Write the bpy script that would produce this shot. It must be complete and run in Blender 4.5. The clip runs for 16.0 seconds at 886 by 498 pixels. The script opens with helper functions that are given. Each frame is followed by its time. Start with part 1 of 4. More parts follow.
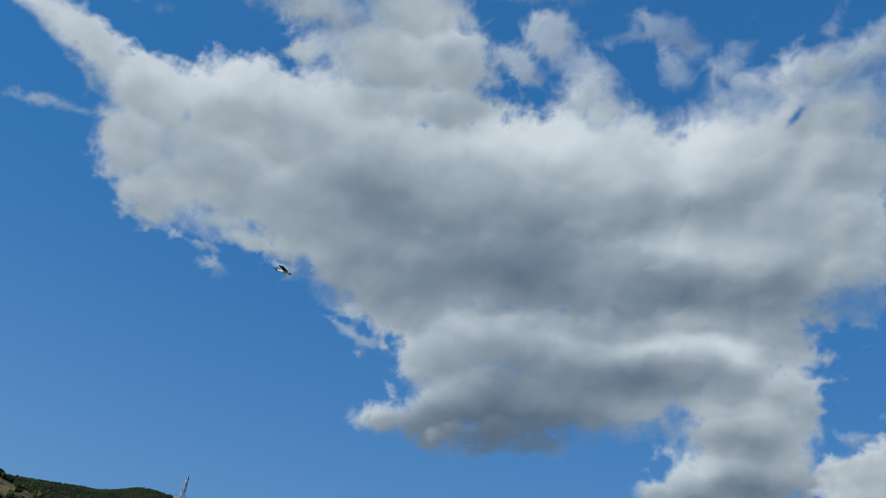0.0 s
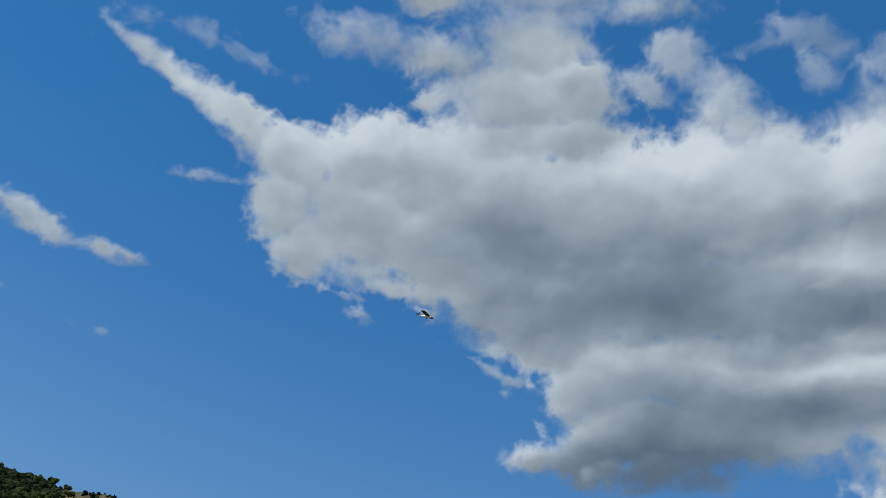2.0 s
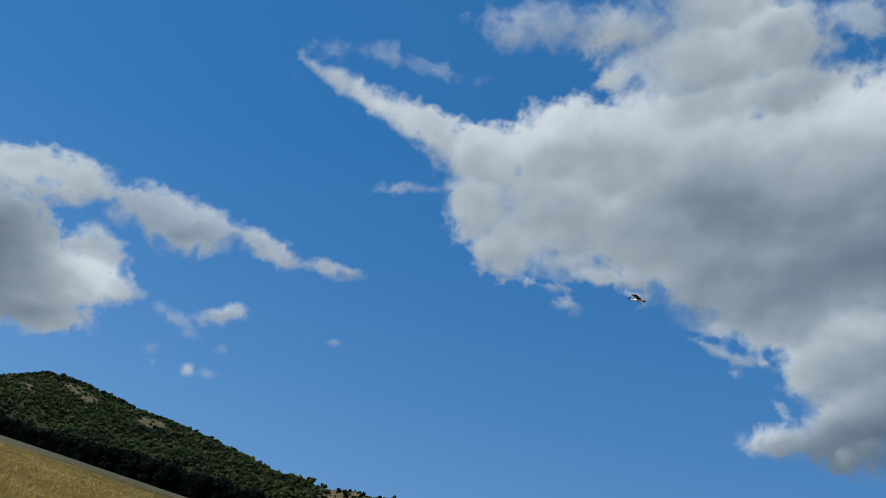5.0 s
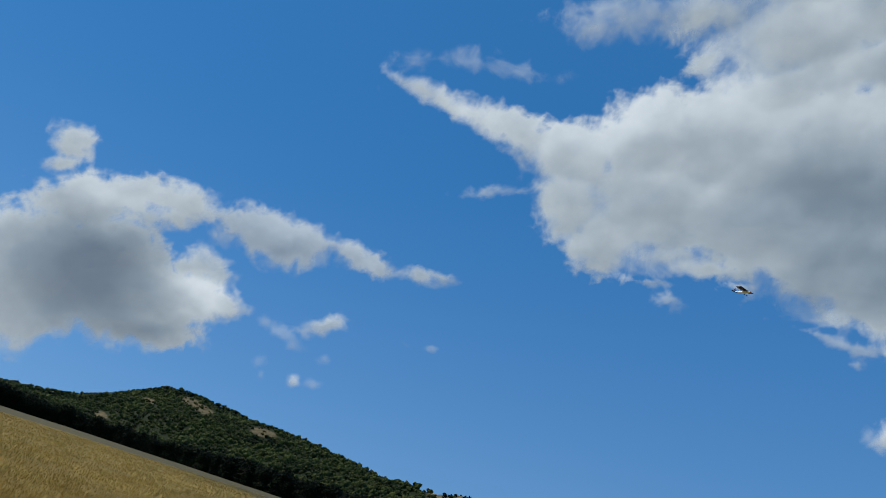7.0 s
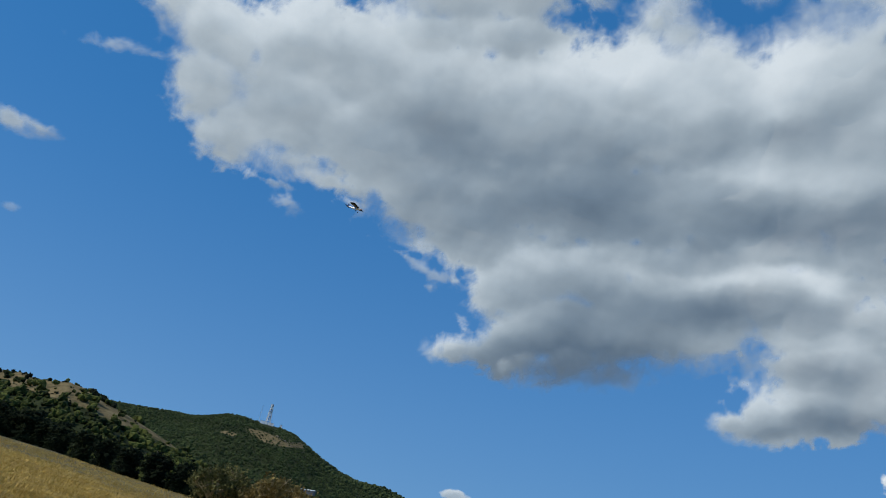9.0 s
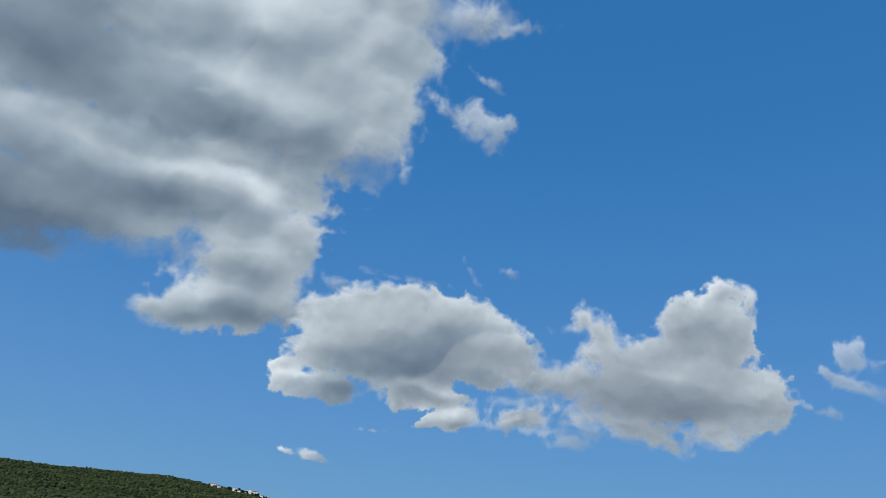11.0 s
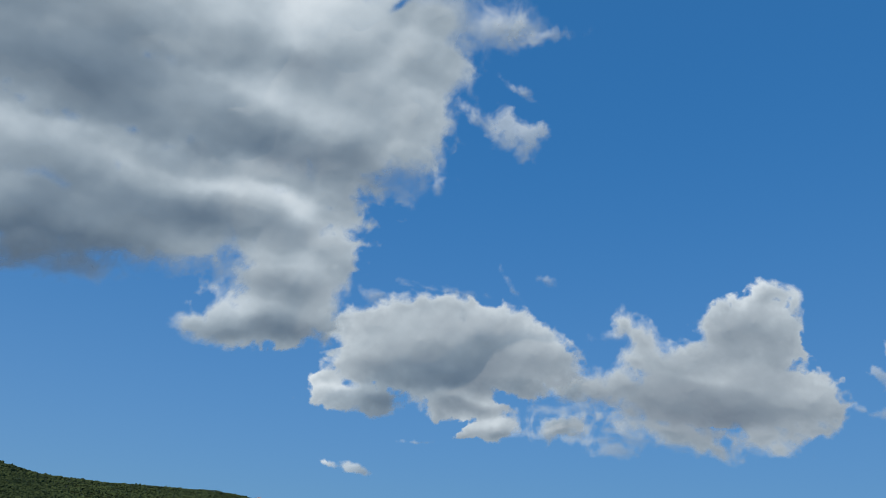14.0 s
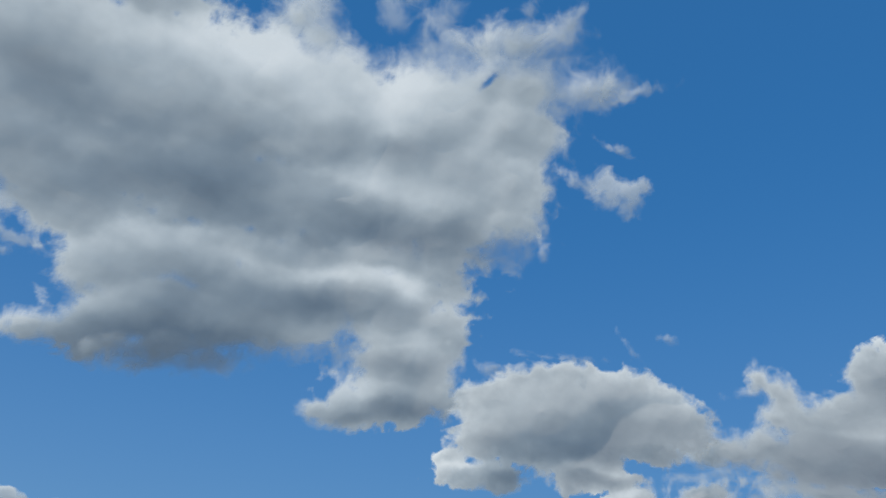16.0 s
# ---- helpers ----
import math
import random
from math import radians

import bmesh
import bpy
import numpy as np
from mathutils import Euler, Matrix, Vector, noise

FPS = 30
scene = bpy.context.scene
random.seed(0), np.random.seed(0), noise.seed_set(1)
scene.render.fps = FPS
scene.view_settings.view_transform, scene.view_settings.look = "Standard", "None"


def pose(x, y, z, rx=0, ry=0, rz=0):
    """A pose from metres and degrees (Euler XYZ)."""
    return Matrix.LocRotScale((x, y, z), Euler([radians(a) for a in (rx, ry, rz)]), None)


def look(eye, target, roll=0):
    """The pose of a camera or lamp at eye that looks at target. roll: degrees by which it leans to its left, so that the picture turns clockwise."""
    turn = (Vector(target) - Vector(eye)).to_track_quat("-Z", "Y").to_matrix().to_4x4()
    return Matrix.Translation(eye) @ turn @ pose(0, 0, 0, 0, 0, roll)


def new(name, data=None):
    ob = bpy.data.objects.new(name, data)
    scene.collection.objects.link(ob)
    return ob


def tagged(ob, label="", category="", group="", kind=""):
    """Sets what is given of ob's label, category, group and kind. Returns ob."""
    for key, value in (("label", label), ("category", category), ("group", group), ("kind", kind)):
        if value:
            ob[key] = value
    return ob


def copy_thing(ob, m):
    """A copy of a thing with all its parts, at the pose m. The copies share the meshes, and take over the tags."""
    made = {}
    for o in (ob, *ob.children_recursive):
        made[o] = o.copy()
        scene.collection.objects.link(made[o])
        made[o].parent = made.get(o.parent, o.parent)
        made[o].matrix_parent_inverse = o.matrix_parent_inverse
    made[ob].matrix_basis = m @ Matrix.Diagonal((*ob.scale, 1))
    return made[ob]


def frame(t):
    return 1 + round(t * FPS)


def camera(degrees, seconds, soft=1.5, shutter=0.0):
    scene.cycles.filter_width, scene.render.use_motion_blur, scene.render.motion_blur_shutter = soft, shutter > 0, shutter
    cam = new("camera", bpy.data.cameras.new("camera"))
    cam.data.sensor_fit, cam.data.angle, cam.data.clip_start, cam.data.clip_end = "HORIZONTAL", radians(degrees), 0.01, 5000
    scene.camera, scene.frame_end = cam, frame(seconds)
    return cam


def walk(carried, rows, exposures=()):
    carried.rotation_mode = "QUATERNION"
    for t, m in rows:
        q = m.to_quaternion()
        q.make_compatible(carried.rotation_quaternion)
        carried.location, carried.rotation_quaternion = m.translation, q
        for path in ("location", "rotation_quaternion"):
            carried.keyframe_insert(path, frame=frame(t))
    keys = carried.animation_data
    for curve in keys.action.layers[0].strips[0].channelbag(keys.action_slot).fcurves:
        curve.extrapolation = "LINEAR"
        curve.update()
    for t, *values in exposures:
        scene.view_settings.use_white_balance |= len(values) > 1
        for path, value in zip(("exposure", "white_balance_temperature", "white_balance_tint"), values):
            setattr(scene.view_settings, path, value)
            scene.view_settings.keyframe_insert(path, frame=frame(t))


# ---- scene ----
cam = camera(64.5, 16.0, soft=0.95)
PATH = [
    (0, pose(0, 0, 1.6, 121.57, -7.96, -10.21)),
    (0.5, pose(0, 0, 1.6, 120.11, -9.24, -6.09)),
    (1, pose(0, 0, 1.6, 119.83, -10.23, -0.77)),
    (1.5, pose(0, 0, 1.6, 121.44, -11.00, 2.47)),
    (2, pose(0, 0, 1.6, 122.83, -9.99, 1.80)),
    (2.5, pose(0, 0, 1.6, 123.73, -8.99, -0.08)),
    (3, pose(0, 0, 1.6, 123.55, -8.54, -0.80)),
    (3.5, pose(0, 0, 1.6, 122.31, -9.13, 1.68)),
    (4, pose(0, 0, 1.6, 120.55, -10.35, 6.81)),
    (4.5, pose(0, 0, 1.6, 119.20, -11.41, 13.27)),
    (5, pose(0, 0, 1.6, 118.73, -12.27, 19.76)),
    (5.2, pose(0, 0, 1.6, 118.71, -12.61, 22.09)),
    (5.7, pose(0, 0, 1.6, 118.40, -13.29, 27.42)),
    (6.25, pose(0, 0, 1.6, 118.12, -13.55, 30.55)),
    (6.8, pose(0, 0, 1.6, 117.62, -13.19, 29.67)),
    (7.3, pose(0, 0, 1.6, 116.76, -12.25, 24.39)),
    (7.5, pose(0, 0, 1.6, 116.60, -11.60, 21.67)),
    (8, pose(0, 0, 1.6, 115.17, -10.64, 13.49)),
    (8.5, pose(0, 0, 1.6, 113.57, -10.98, 4.21)),
    (9, pose(0, 0, 1.6, 115.38, -9.85, -4.70)),
    (9.5, pose(0, 0, 1.6, 115.19, -7.96, -14.90)),
    (10, pose(0, 0, 1.6, 114.12, -6.23, -26.24)),
    (10.2, pose(0, 0, 1.6, 113.55, -5.63, -30.81)),
    (10.7, pose(0, 0, 1.6, 112.46, -4.60, -42.72)),
    (11.25, pose(0, 0, 1.6, 111.34, -4.16, -54.79)),
    (11.8, pose(0, 0, 1.6, 110.51, -4.14, -62.68)),
    (12.3, pose(0, 0, 1.6, 110.18, -4.19, -63.53)),
    (12.5, pose(0, 0, 1.6, 109.96, -4.14, -63.17)),
    (13, pose(0, 0, 1.6, 110.03, -4.02, -59.22)),
    (13.5, pose(0, 0, 1.6, 111.12, -3.79, -53.08)),
    (14, pose(0, 0, 1.6, 112.42, -3.65, -45.92)),
    (14.5, pose(0, 0, 1.6, 114.33, -3.70, -38.93)),
    (15, pose(0, 0, 1.6, 116.20, -3.82, -34.00)),
    (15.5, pose(0, 0, 1.6, 117.48, -3.30, -32.66)),
    (16, pose(0, 0, 1.6, 117.69, -2.49, -35.70)),
]
walk(cam, PATH, [(0.0, -0.07), (1.0, -0.1), (2.0, -0.1), (3.5, -0.02), (5.0, -0.06), (7.5, 0.0), (9.0, 0.0), (10.0, 0.08), (12.5, 0.0), (14.0, -0.02), (15.0, -0.08), (16.0, -0.08)])

# ---- light: summer sky and one sun, high over the left shoulder ----
SUN_AZ, SUN_EL = -115.0, 45.0


def heading(az, el):
    """Unit vector to a compass angle az (clockwise from +y) and a height el, in degrees."""
    a, e = radians(az), radians(el)
    return Vector((math.cos(e) * math.sin(a), math.cos(e) * math.cos(a), math.sin(e)))


world = bpy.data.worlds.new("summer_sky")
scene.world = world
world.use_nodes = True
wn, wl = world.node_tree.nodes, world.node_tree.links
wn.clear()
sky = wn.new("ShaderNodeTexSky")
sky.sky_type = "NISHITA"
sky.sun_disc = False
sky.sun_elevation = radians(SUN_EL)
sky.sun_rotation = radians(SUN_AZ)
sky.altitude = 300
sky.air_density, sky.dust_density, sky.ozone_density = 0.75, 0.0, 5.0
tint = wn.new("ShaderNodeHueSaturation")
tint.inputs["Saturation"].default_value = 1.38
thin_air = wn.new("ShaderNodeGamma")
thin_air.inputs["Gamma"].default_value = 0.32
back = wn.new("ShaderNodeBackground")
back.inputs["Strength"].default_value = 0.277
wout = wn.new("ShaderNodeOutputWorld")
wl.new(sky.outputs[0], thin_air.inputs["Color"])
wl.new(thin_air.outputs[0], tint.inputs["Color"])
deep_blue = wn.new("ShaderNodeMix")
deep_blue.data_type, deep_blue.blend_type = "RGBA", "MULTIPLY"
deep_blue.inputs[0].default_value = 1.0
deep_blue.inputs[7].default_value = (0.178, 0.65, 1.18, 1)
wl.new(tint.outputs[0], deep_blue.inputs[6])
# paler air towards the horizon
way_up = wn.new("ShaderNodeSeparateXYZ")
wl.new(wn.new("ShaderNodeTexCoord").outputs["Generated"], way_up.inputs[0])
low = wn.new("ShaderNodeMapRange")
low.inputs["From Min"].default_value, low.inputs["From Max"].default_value = 0.62, 0.0
wl.new(way_up.outputs["Z"], low.inputs["Value"])
thicker = wn.new("ShaderNodeMath")
thicker.operation = "POWER"
thicker.inputs[1].default_value = 2.0
wl.new(low.outputs[0], thicker.inputs[0])
share = wn.new("ShaderNodeMath")
share.operation = "MULTIPLY"
share.inputs[1].default_value = 0.57
wl.new(thicker.outputs[0], share.inputs[0])
haze = wn.new("ShaderNodeMix")
haze.data_type = "RGBA"
wl.new(share.outputs[0], haze.inputs[0])
wl.new(deep_blue.outputs[2], haze.inputs[6])
wl.new(haze.outputs[2], back.inputs["Color"])
# the haze is brighter on the sun's side
sunward = wn.new("ShaderNodeVectorMath")
sunward.operation = "DOT_PRODUCT"
sunward.inputs[1].default_value = heading(SUN_AZ, 0.0)
wl.new(wn.new("ShaderNodeTexCoord").outputs["Generated"], sunward.inputs[0])
side = wn.new("ShaderNodeMapRange")
side.inputs["From Min"].default_value, side.inputs["From Max"].default_value = -1.0, 1.0
side.inputs["To Min"].default_value, side.inputs["To Max"].default_value = 0.74, 1.24
wl.new(sunward.outputs["Value"], side.inputs["Value"])
veil = wn.new("ShaderNodeVectorMath")
veil.operation = "SCALE"
veil.inputs[0].default_value = (0.9, 1.4, 2.18)
wl.new(side.outputs[0], veil.inputs["Scale"])
wl.new(veil.outputs[0], haze.inputs[7])
wl.new(back.outputs[0], wout.inputs["Surface"])

sun = new("sun", bpy.data.lights.new("sun", "SUN"))
sun.data.energy, sun.data.angle, sun.data.color = 3.2, radians(0.53), (1.0, 0.95, 0.86)
sun.matrix_world = look(heading(SUN_AZ, SUN_EL) * 50, (0, 0, 0))

# ---- materials ----


def node(nt, kind, **values):
    n = nt.nodes.new(kind)
    for key, value in values.items():
        n.inputs[key.replace("_", " ")].default_value = value
    return n


def ramp(nt, stops, source):
    n = nt.nodes.new("ShaderNodeValToRGB")
    el = n.color_ramp.elements
    while len(el) < len(stops):
        el.new(0.5)
    for e, (p, c) in zip(el, stops):
        e.position, e.color = p, (*c, 1)
    nt.links.new(source, n.inputs[0])
    return n.outputs[0]


def math_node(nt, op, a, b=None, c=None):
    n = nt.nodes.new("ShaderNodeMath")
    n.operation = op
    for i, v in enumerate((a, b, c)):
        if v is None:
            continue
        if isinstance(v, (int, float)):
            n.inputs[i].default_value = v
        else:
            nt.links.new(v, n.inputs[i])
    return n.outputs[0]


def mix_colour(nt, fac, a, b):
    n = nt.nodes.new("ShaderNodeMix")
    n.data_type = "RGBA"
    for sock, v in ((n.inputs[0], fac), (n.inputs[6], a), (n.inputs[7], b)):
        if isinstance(v, (int, float)):
            sock.default_value = v
        elif isinstance(v, tuple):
            sock.default_value = (*v, 1)
        else:
            nt.links.new(v, sock)
    return n.outputs[2]


def material(name):
    m = bpy.data.materials.new(name)
    m.use_nodes = True
    nt = m.node_tree
    return m, nt, nt.nodes["Principled BSDF"]


def noise_tex(nt, vector, scale, detail=4.0, rough=0.55, dims="3D", twist=0.0):
    n = nt.nodes.new("ShaderNodeTexNoise")
    n.noise_dimensions = dims
    n.inputs["Scale"].default_value, n.inputs["Detail"].default_value, n.inputs["Roughness"].default_value = scale, detail, rough
    n.inputs["Distortion"].default_value = twist
    if vector is not None:
        nt.links.new(vector, n.inputs["Vector"])
    return n.outputs["Fac"]


def attribute(nt, name):
    n = nt.nodes.new("ShaderNodeAttribute")
    n.attribute_name = name
    return n


def place_of(nt):
    return nt.nodes.new("ShaderNodeNewGeometry").outputs["Position"]


def plain(name, colour, rough=0.7, metal=0.0, grain=20.0, spread=0.25, bump=0.0):
    """A surface of one colour with a mottled grain, in object space."""
    m, nt, bsdf = material(name)
    where = nt.nodes.new("ShaderNodeTexCoord").outputs["Object"]
    fac = noise_tex(nt, where, grain, 5)
    dark = tuple(c * (1 - spread) for c in colour)
    light = tuple(min(1, c * (1 + spread)) for c in colour)
    nt.links.new(ramp(nt, [(0.3, dark), (0.7, light)], fac), bsdf.inputs["Base Color"])
    bsdf.inputs["Roughness"].default_value, bsdf.inputs["Metallic"].default_value = rough, metal
    if bump:
        b = node(nt, "ShaderNodeBump", Strength=bump)
        nt.links.new(fac, b.inputs["Height"])
        nt.links.new(b.outputs[0], bsdf.inputs["Normal"])
    return m


def foliage(name, dark, light, coat=0.0):
    """Leaves: colour varies from clump to clump and within each."""
    m, nt, bsdf = material(name)
    where = place_of(nt)
    isle = nt.nodes.new("ShaderNodeNewGeometry").outputs["Random Per Island"]
    big = noise_tex(nt, where, 0.02, 4)
    small = noise_tex(nt, where, 1.3, 4, 0.7)
    fac = math_node(nt, "ADD", math_node(nt, "MULTIPLY", isle, 0.45), math_node(nt, "ADD", math_node(nt, "MULTIPLY", small, 0.5), math_node(nt, "MULTIPLY_ADD", big, 1.3, -0.6)))
    mid = tuple((a + b) / 2 for a, b in zip(dark, light))
    nt.links.new(ramp(nt, [(0.2, dark), (0.5, mid), (0.85, light)], fac), bsdf.inputs["Base Color"])
    bsdf.inputs["Roughness"].default_value = 0.75
    bsdf.inputs["Specular IOR Level"].default_value = 0.08
    b = node(nt, "ShaderNodeBump", Strength=0.8, Distance=0.6)
    nt.links.new(noise_tex(nt, where, 2.2, 3, 0.7), b.inputs["Height"])
    nt.links.new(b.outputs[0], bsdf.inputs["Normal"])
    return m


def land_material():
    """Ground: golden stubble, dry hillside turf and dark woodland floor, by the land cover."""
    m, nt, bsdf = material("land")
    where = place_of(nt)
    gold = ramp(nt, [(0.38, (0.195, 0.122, 0.026)), (0.5, (0.365, 0.24, 0.052)), (0.62, (0.60, 0.425, 0.12))], noise_tex(nt, where, 2.2, 8, 0.75))
    patches = ramp(nt, [(0.35, (0.185, 0.130, 0.040)), (0.65, (0.345, 0.23, 0.066))], noise_tex(nt, where, 0.09, 5, 0.6))
    gold = mix_colour(nt, 0.35, gold, patches)
    swath = attribute(nt, "swath").outputs["Fac"]
    line = nt.nodes.new("ShaderNodeTexNoise")
    line.noise_dimensions = "1D"
    line.inputs["Scale"].default_value, line.inputs["Detail"].default_value = 0.35, 5
    nt.links.new(attribute(nt, "row").outputs["Fac"], line.inputs["W"])
    gold = mix_colour(nt, math_node(nt, "MULTIPLY", ramp(nt, [(0.45, (0, 0, 0)), (0.62, (1, 1, 1))], line.outputs["Fac"]), 0.65), gold, (0.187, 0.125, 0.039))
    margin = ramp(nt, [(0.3, (0.10, 0.085, 0.042)), (0.7, (0.17, 0.142, 0.072))], noise_tex(nt, where, 0.5, 6, 0.7))
    rim_only = math_node(nt, "GREATER_THAN", swath, -0.2)
    at_rim = ramp(nt, [(0.24, (1, 1, 1)), (0.29, (0, 0, 0))], math_node(nt, "MULTIPLY", math_node(nt, "ADD", swath, math_node(nt, "MULTIPLY_ADD", noise_tex(nt, where, 0.05, 3), 0.3, -0.15)), 0.23))
    gold = mix_colour(nt, math_node(nt, "MULTIPLY", at_rim, rim_only), gold, margin)
    turf = ramp(nt, [(0.33, (0.05, 0.048, 0.022)), (0.5, (0.145, 0.110, 0.050)), (0.68, (0.25, 0.196, 0.098))], noise_tex(nt, where, 0.12, 9, 0.75))
    wood = ramp(nt, [(0.3, (0.014, 0.020, 0.007)), (0.7, (0.038, 0.046, 0.014))], noise_tex(nt, where, 0.05, 7, 0.7))
    cover = attribute(nt, "dry").outputs["Fac"]
    ragged = math_node(nt, "ADD", cover, math_node(nt, "MULTIPLY_ADD", noise_tex(nt, where, 0.035, 6, 0.65), 0.8, -0.4))
    base = mix_colour(nt, ramp(nt, [(0.42, (0, 0, 0)), (0.58, (1, 1, 1))], ragged), wood, turf)
    base = mix_colour(nt, attribute(nt, "crop").outputs["Fac"], base, gold)
    nt.links.new(base, bsdf.inputs["Base Color"])
    bsdf.inputs["Roughness"].default_value = 0.95
    bsdf.inputs["Specular IOR Level"].default_value = 0.1
    b = node(nt, "ShaderNodeBump", Strength=0.7, Distance=0.15)
    nt.links.new(noise_tex(nt, where, 3.0, 8, 0.7), b.inputs["Height"])
    nt.links.new(b.outputs[0], bsdf.inputs["Normal"])
    return m


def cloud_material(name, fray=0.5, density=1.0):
    """Water droplets: light and shade painted into emission, bright for thin vapour, grey for thick; torn where it is
    soft.
    """
    m, nt, bsdf = material(name)
    nt.nodes.remove(bsdf)
    out = nt.nodes["Material Output"]
    n = nt.nodes.new("ShaderNodeVectorMath")
    n.operation = "NORMALIZE"
    nt.links.new(place_of(nt), n.inputs[0])
    way = n.outputs[0]
    flat = nt.nodes.new("ShaderNodeVectorMath")
    flat.operation = "MULTIPLY"
    flat.inputs[1].default_value = (1.0, 1.0, 1.25)
    nt.links.new(way, flat.inputs[0])
    layers = flat.outputs[0]
    rim = attribute(nt, "rim").outputs["Fac"]
    shade_tone = attribute(nt, "depth").outputs["Fac"]
    soft = attribute(nt, "soft").outputs["Fac"]
    fine = math_node(nt, "MULTIPLY_ADD", noise_tex(nt, way, 24.0, 8, 0.58, twist=0.7), 5.0 * fray, -2.5 * fray)
    wisp = math_node(nt, "MULTIPLY_ADD", noise_tex(nt, way, 8.0, 3, 0.5), 2.6, -0.45)
    width = math_node(nt, "MULTIPLY", math_node(nt, "MAXIMUM", wisp, 0.3), soft)
    near_rim = nt.nodes.new("ShaderNodeMapRange")
    near_rim.inputs["From Min"].default_value, near_rim.inputs["From Max"].default_value = 0.3, 1.5
    near_rim.inputs["To Min"].default_value, near_rim.inputs["To Max"].default_value = 1.0, 0.25
    nt.links.new(rim, near_rim.inputs["Value"])
    torn = math_node(nt, "MULTIPLY", math_node(nt, "MULTIPLY", fine, near_rim.outputs[0]), math_node(nt, "MINIMUM", math_node(nt, "MULTIPLY_ADD", soft, 0.5, 0.42), 1.7))
    level = math_node(nt, "DIVIDE", math_node(nt, "ADD", rim, torn), width)
    s = nt.nodes.new("ShaderNodeMapRange")
    s.interpolation_type = "SMOOTHSTEP"
    s.inputs["From Min"].default_value, s.inputs["From Max"].default_value = -0.4, 1.3
    nt.links.new(level, s.inputs["Value"])
    body = math_node(nt, "MULTIPLY", s.outputs[0], density)
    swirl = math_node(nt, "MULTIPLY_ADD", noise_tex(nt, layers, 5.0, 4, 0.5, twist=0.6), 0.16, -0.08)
    tone = math_node(nt, "ADD", shade_tone, swirl)
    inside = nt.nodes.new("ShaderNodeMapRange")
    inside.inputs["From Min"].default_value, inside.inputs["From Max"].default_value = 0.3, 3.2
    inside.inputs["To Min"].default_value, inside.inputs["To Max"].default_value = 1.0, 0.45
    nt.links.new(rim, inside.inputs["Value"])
    # light from above painted onto noise bulges: upper sides brighter, lower sides darker
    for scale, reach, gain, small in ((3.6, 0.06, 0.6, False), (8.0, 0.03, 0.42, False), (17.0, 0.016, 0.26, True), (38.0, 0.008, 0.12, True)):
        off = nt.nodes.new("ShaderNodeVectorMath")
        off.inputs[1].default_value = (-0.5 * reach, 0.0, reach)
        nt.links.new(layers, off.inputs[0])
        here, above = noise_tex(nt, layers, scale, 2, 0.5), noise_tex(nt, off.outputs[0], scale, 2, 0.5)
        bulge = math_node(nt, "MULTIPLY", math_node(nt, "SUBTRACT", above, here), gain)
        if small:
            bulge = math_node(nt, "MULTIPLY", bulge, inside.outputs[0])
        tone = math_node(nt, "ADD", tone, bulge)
    # the painted tone glows by itself; only the diffuse share takes real sun
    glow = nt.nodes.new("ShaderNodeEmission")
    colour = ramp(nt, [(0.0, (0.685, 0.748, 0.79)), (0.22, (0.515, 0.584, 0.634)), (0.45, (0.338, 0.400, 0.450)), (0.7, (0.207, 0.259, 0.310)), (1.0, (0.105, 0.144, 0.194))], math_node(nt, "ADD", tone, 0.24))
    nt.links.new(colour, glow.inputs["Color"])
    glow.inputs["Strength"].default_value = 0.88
    sunlit = nt.nodes.new("ShaderNodeBsdfDiffuse")
    sunlit.inputs["Color"].default_value = (0.22, 0.21, 0.195, 1)
    seeping = nt.nodes.new("ShaderNodeBsdfTranslucent")
    seeping.inputs["Color"].default_value = (0.22, 0.21, 0.195, 1)
    both = nt.nodes.new("ShaderNodeMixShader")
    both.inputs[0].default_value = 0.3
    nt.links.new(sunlit.outputs[0], both.inputs[1])
    nt.links.new(seeping.outputs[0], both.inputs[2])
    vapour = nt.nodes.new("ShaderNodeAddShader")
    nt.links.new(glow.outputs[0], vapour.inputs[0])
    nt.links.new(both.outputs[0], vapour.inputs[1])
    clear = nt.nodes.new("ShaderNodeBsdfTransparent")
    mix = nt.nodes.new("ShaderNodeMixShader")
    nt.links.new(body, mix.inputs[0])
    nt.links.new(clear.outputs[0], mix.inputs[1])
    nt.links.new(vapour.outputs[0], mix.inputs[2])
    nt.links.new(mix.outputs[0], out.inputs["Surface"])
    return m


LAND = land_material()
SCRUB = foliage("scrub_leaves", (0.010, 0.016, 0.005), (0.120, 0.135, 0.030))
FAR_WOOD = foliage("far_wood_leaves", (0.021, 0.033, 0.013), (0.066, 0.088, 0.030))
# near-black green: the tree belt's shade is put into the leaf colour
SHADED_LEAF = foliage("shaded_leaves", (0.004, 0.007, 0.003), (0.016, 0.024, 0.008))
BARK = plain("bark", (0.05, 0.04, 0.028), 0.9, grain=6)
DRY_WOOD = plain("weathered_branches", (0.46, 0.36, 0.20), 0.85, grain=5)
BROWN_LEAF = foliage("withered_leaves", (0.11, 0.085, 0.03), (0.33, 0.24, 0.08))
OLIVE_LEAF = foliage("olive_leaves", (0.065, 0.066, 0.023), (0.26, 0.235, 0.08))
STRAW = foliage("straw", (0.36, 0.225, 0.045), (0.76, 0.53, 0.145))
LIME = plain("white_render", (0.86, 0.85, 0.82), 0.8, grain=1.5, spread=0.08)
ROCK = plain("pale_rock", (0.31, 0.25, 0.19), 0.95, grain=0.4, spread=0.35, bump=0.5)
ROOF_TILE = plain("clay_tile", (0.30, 0.15, 0.09), 0.85, grain=3)
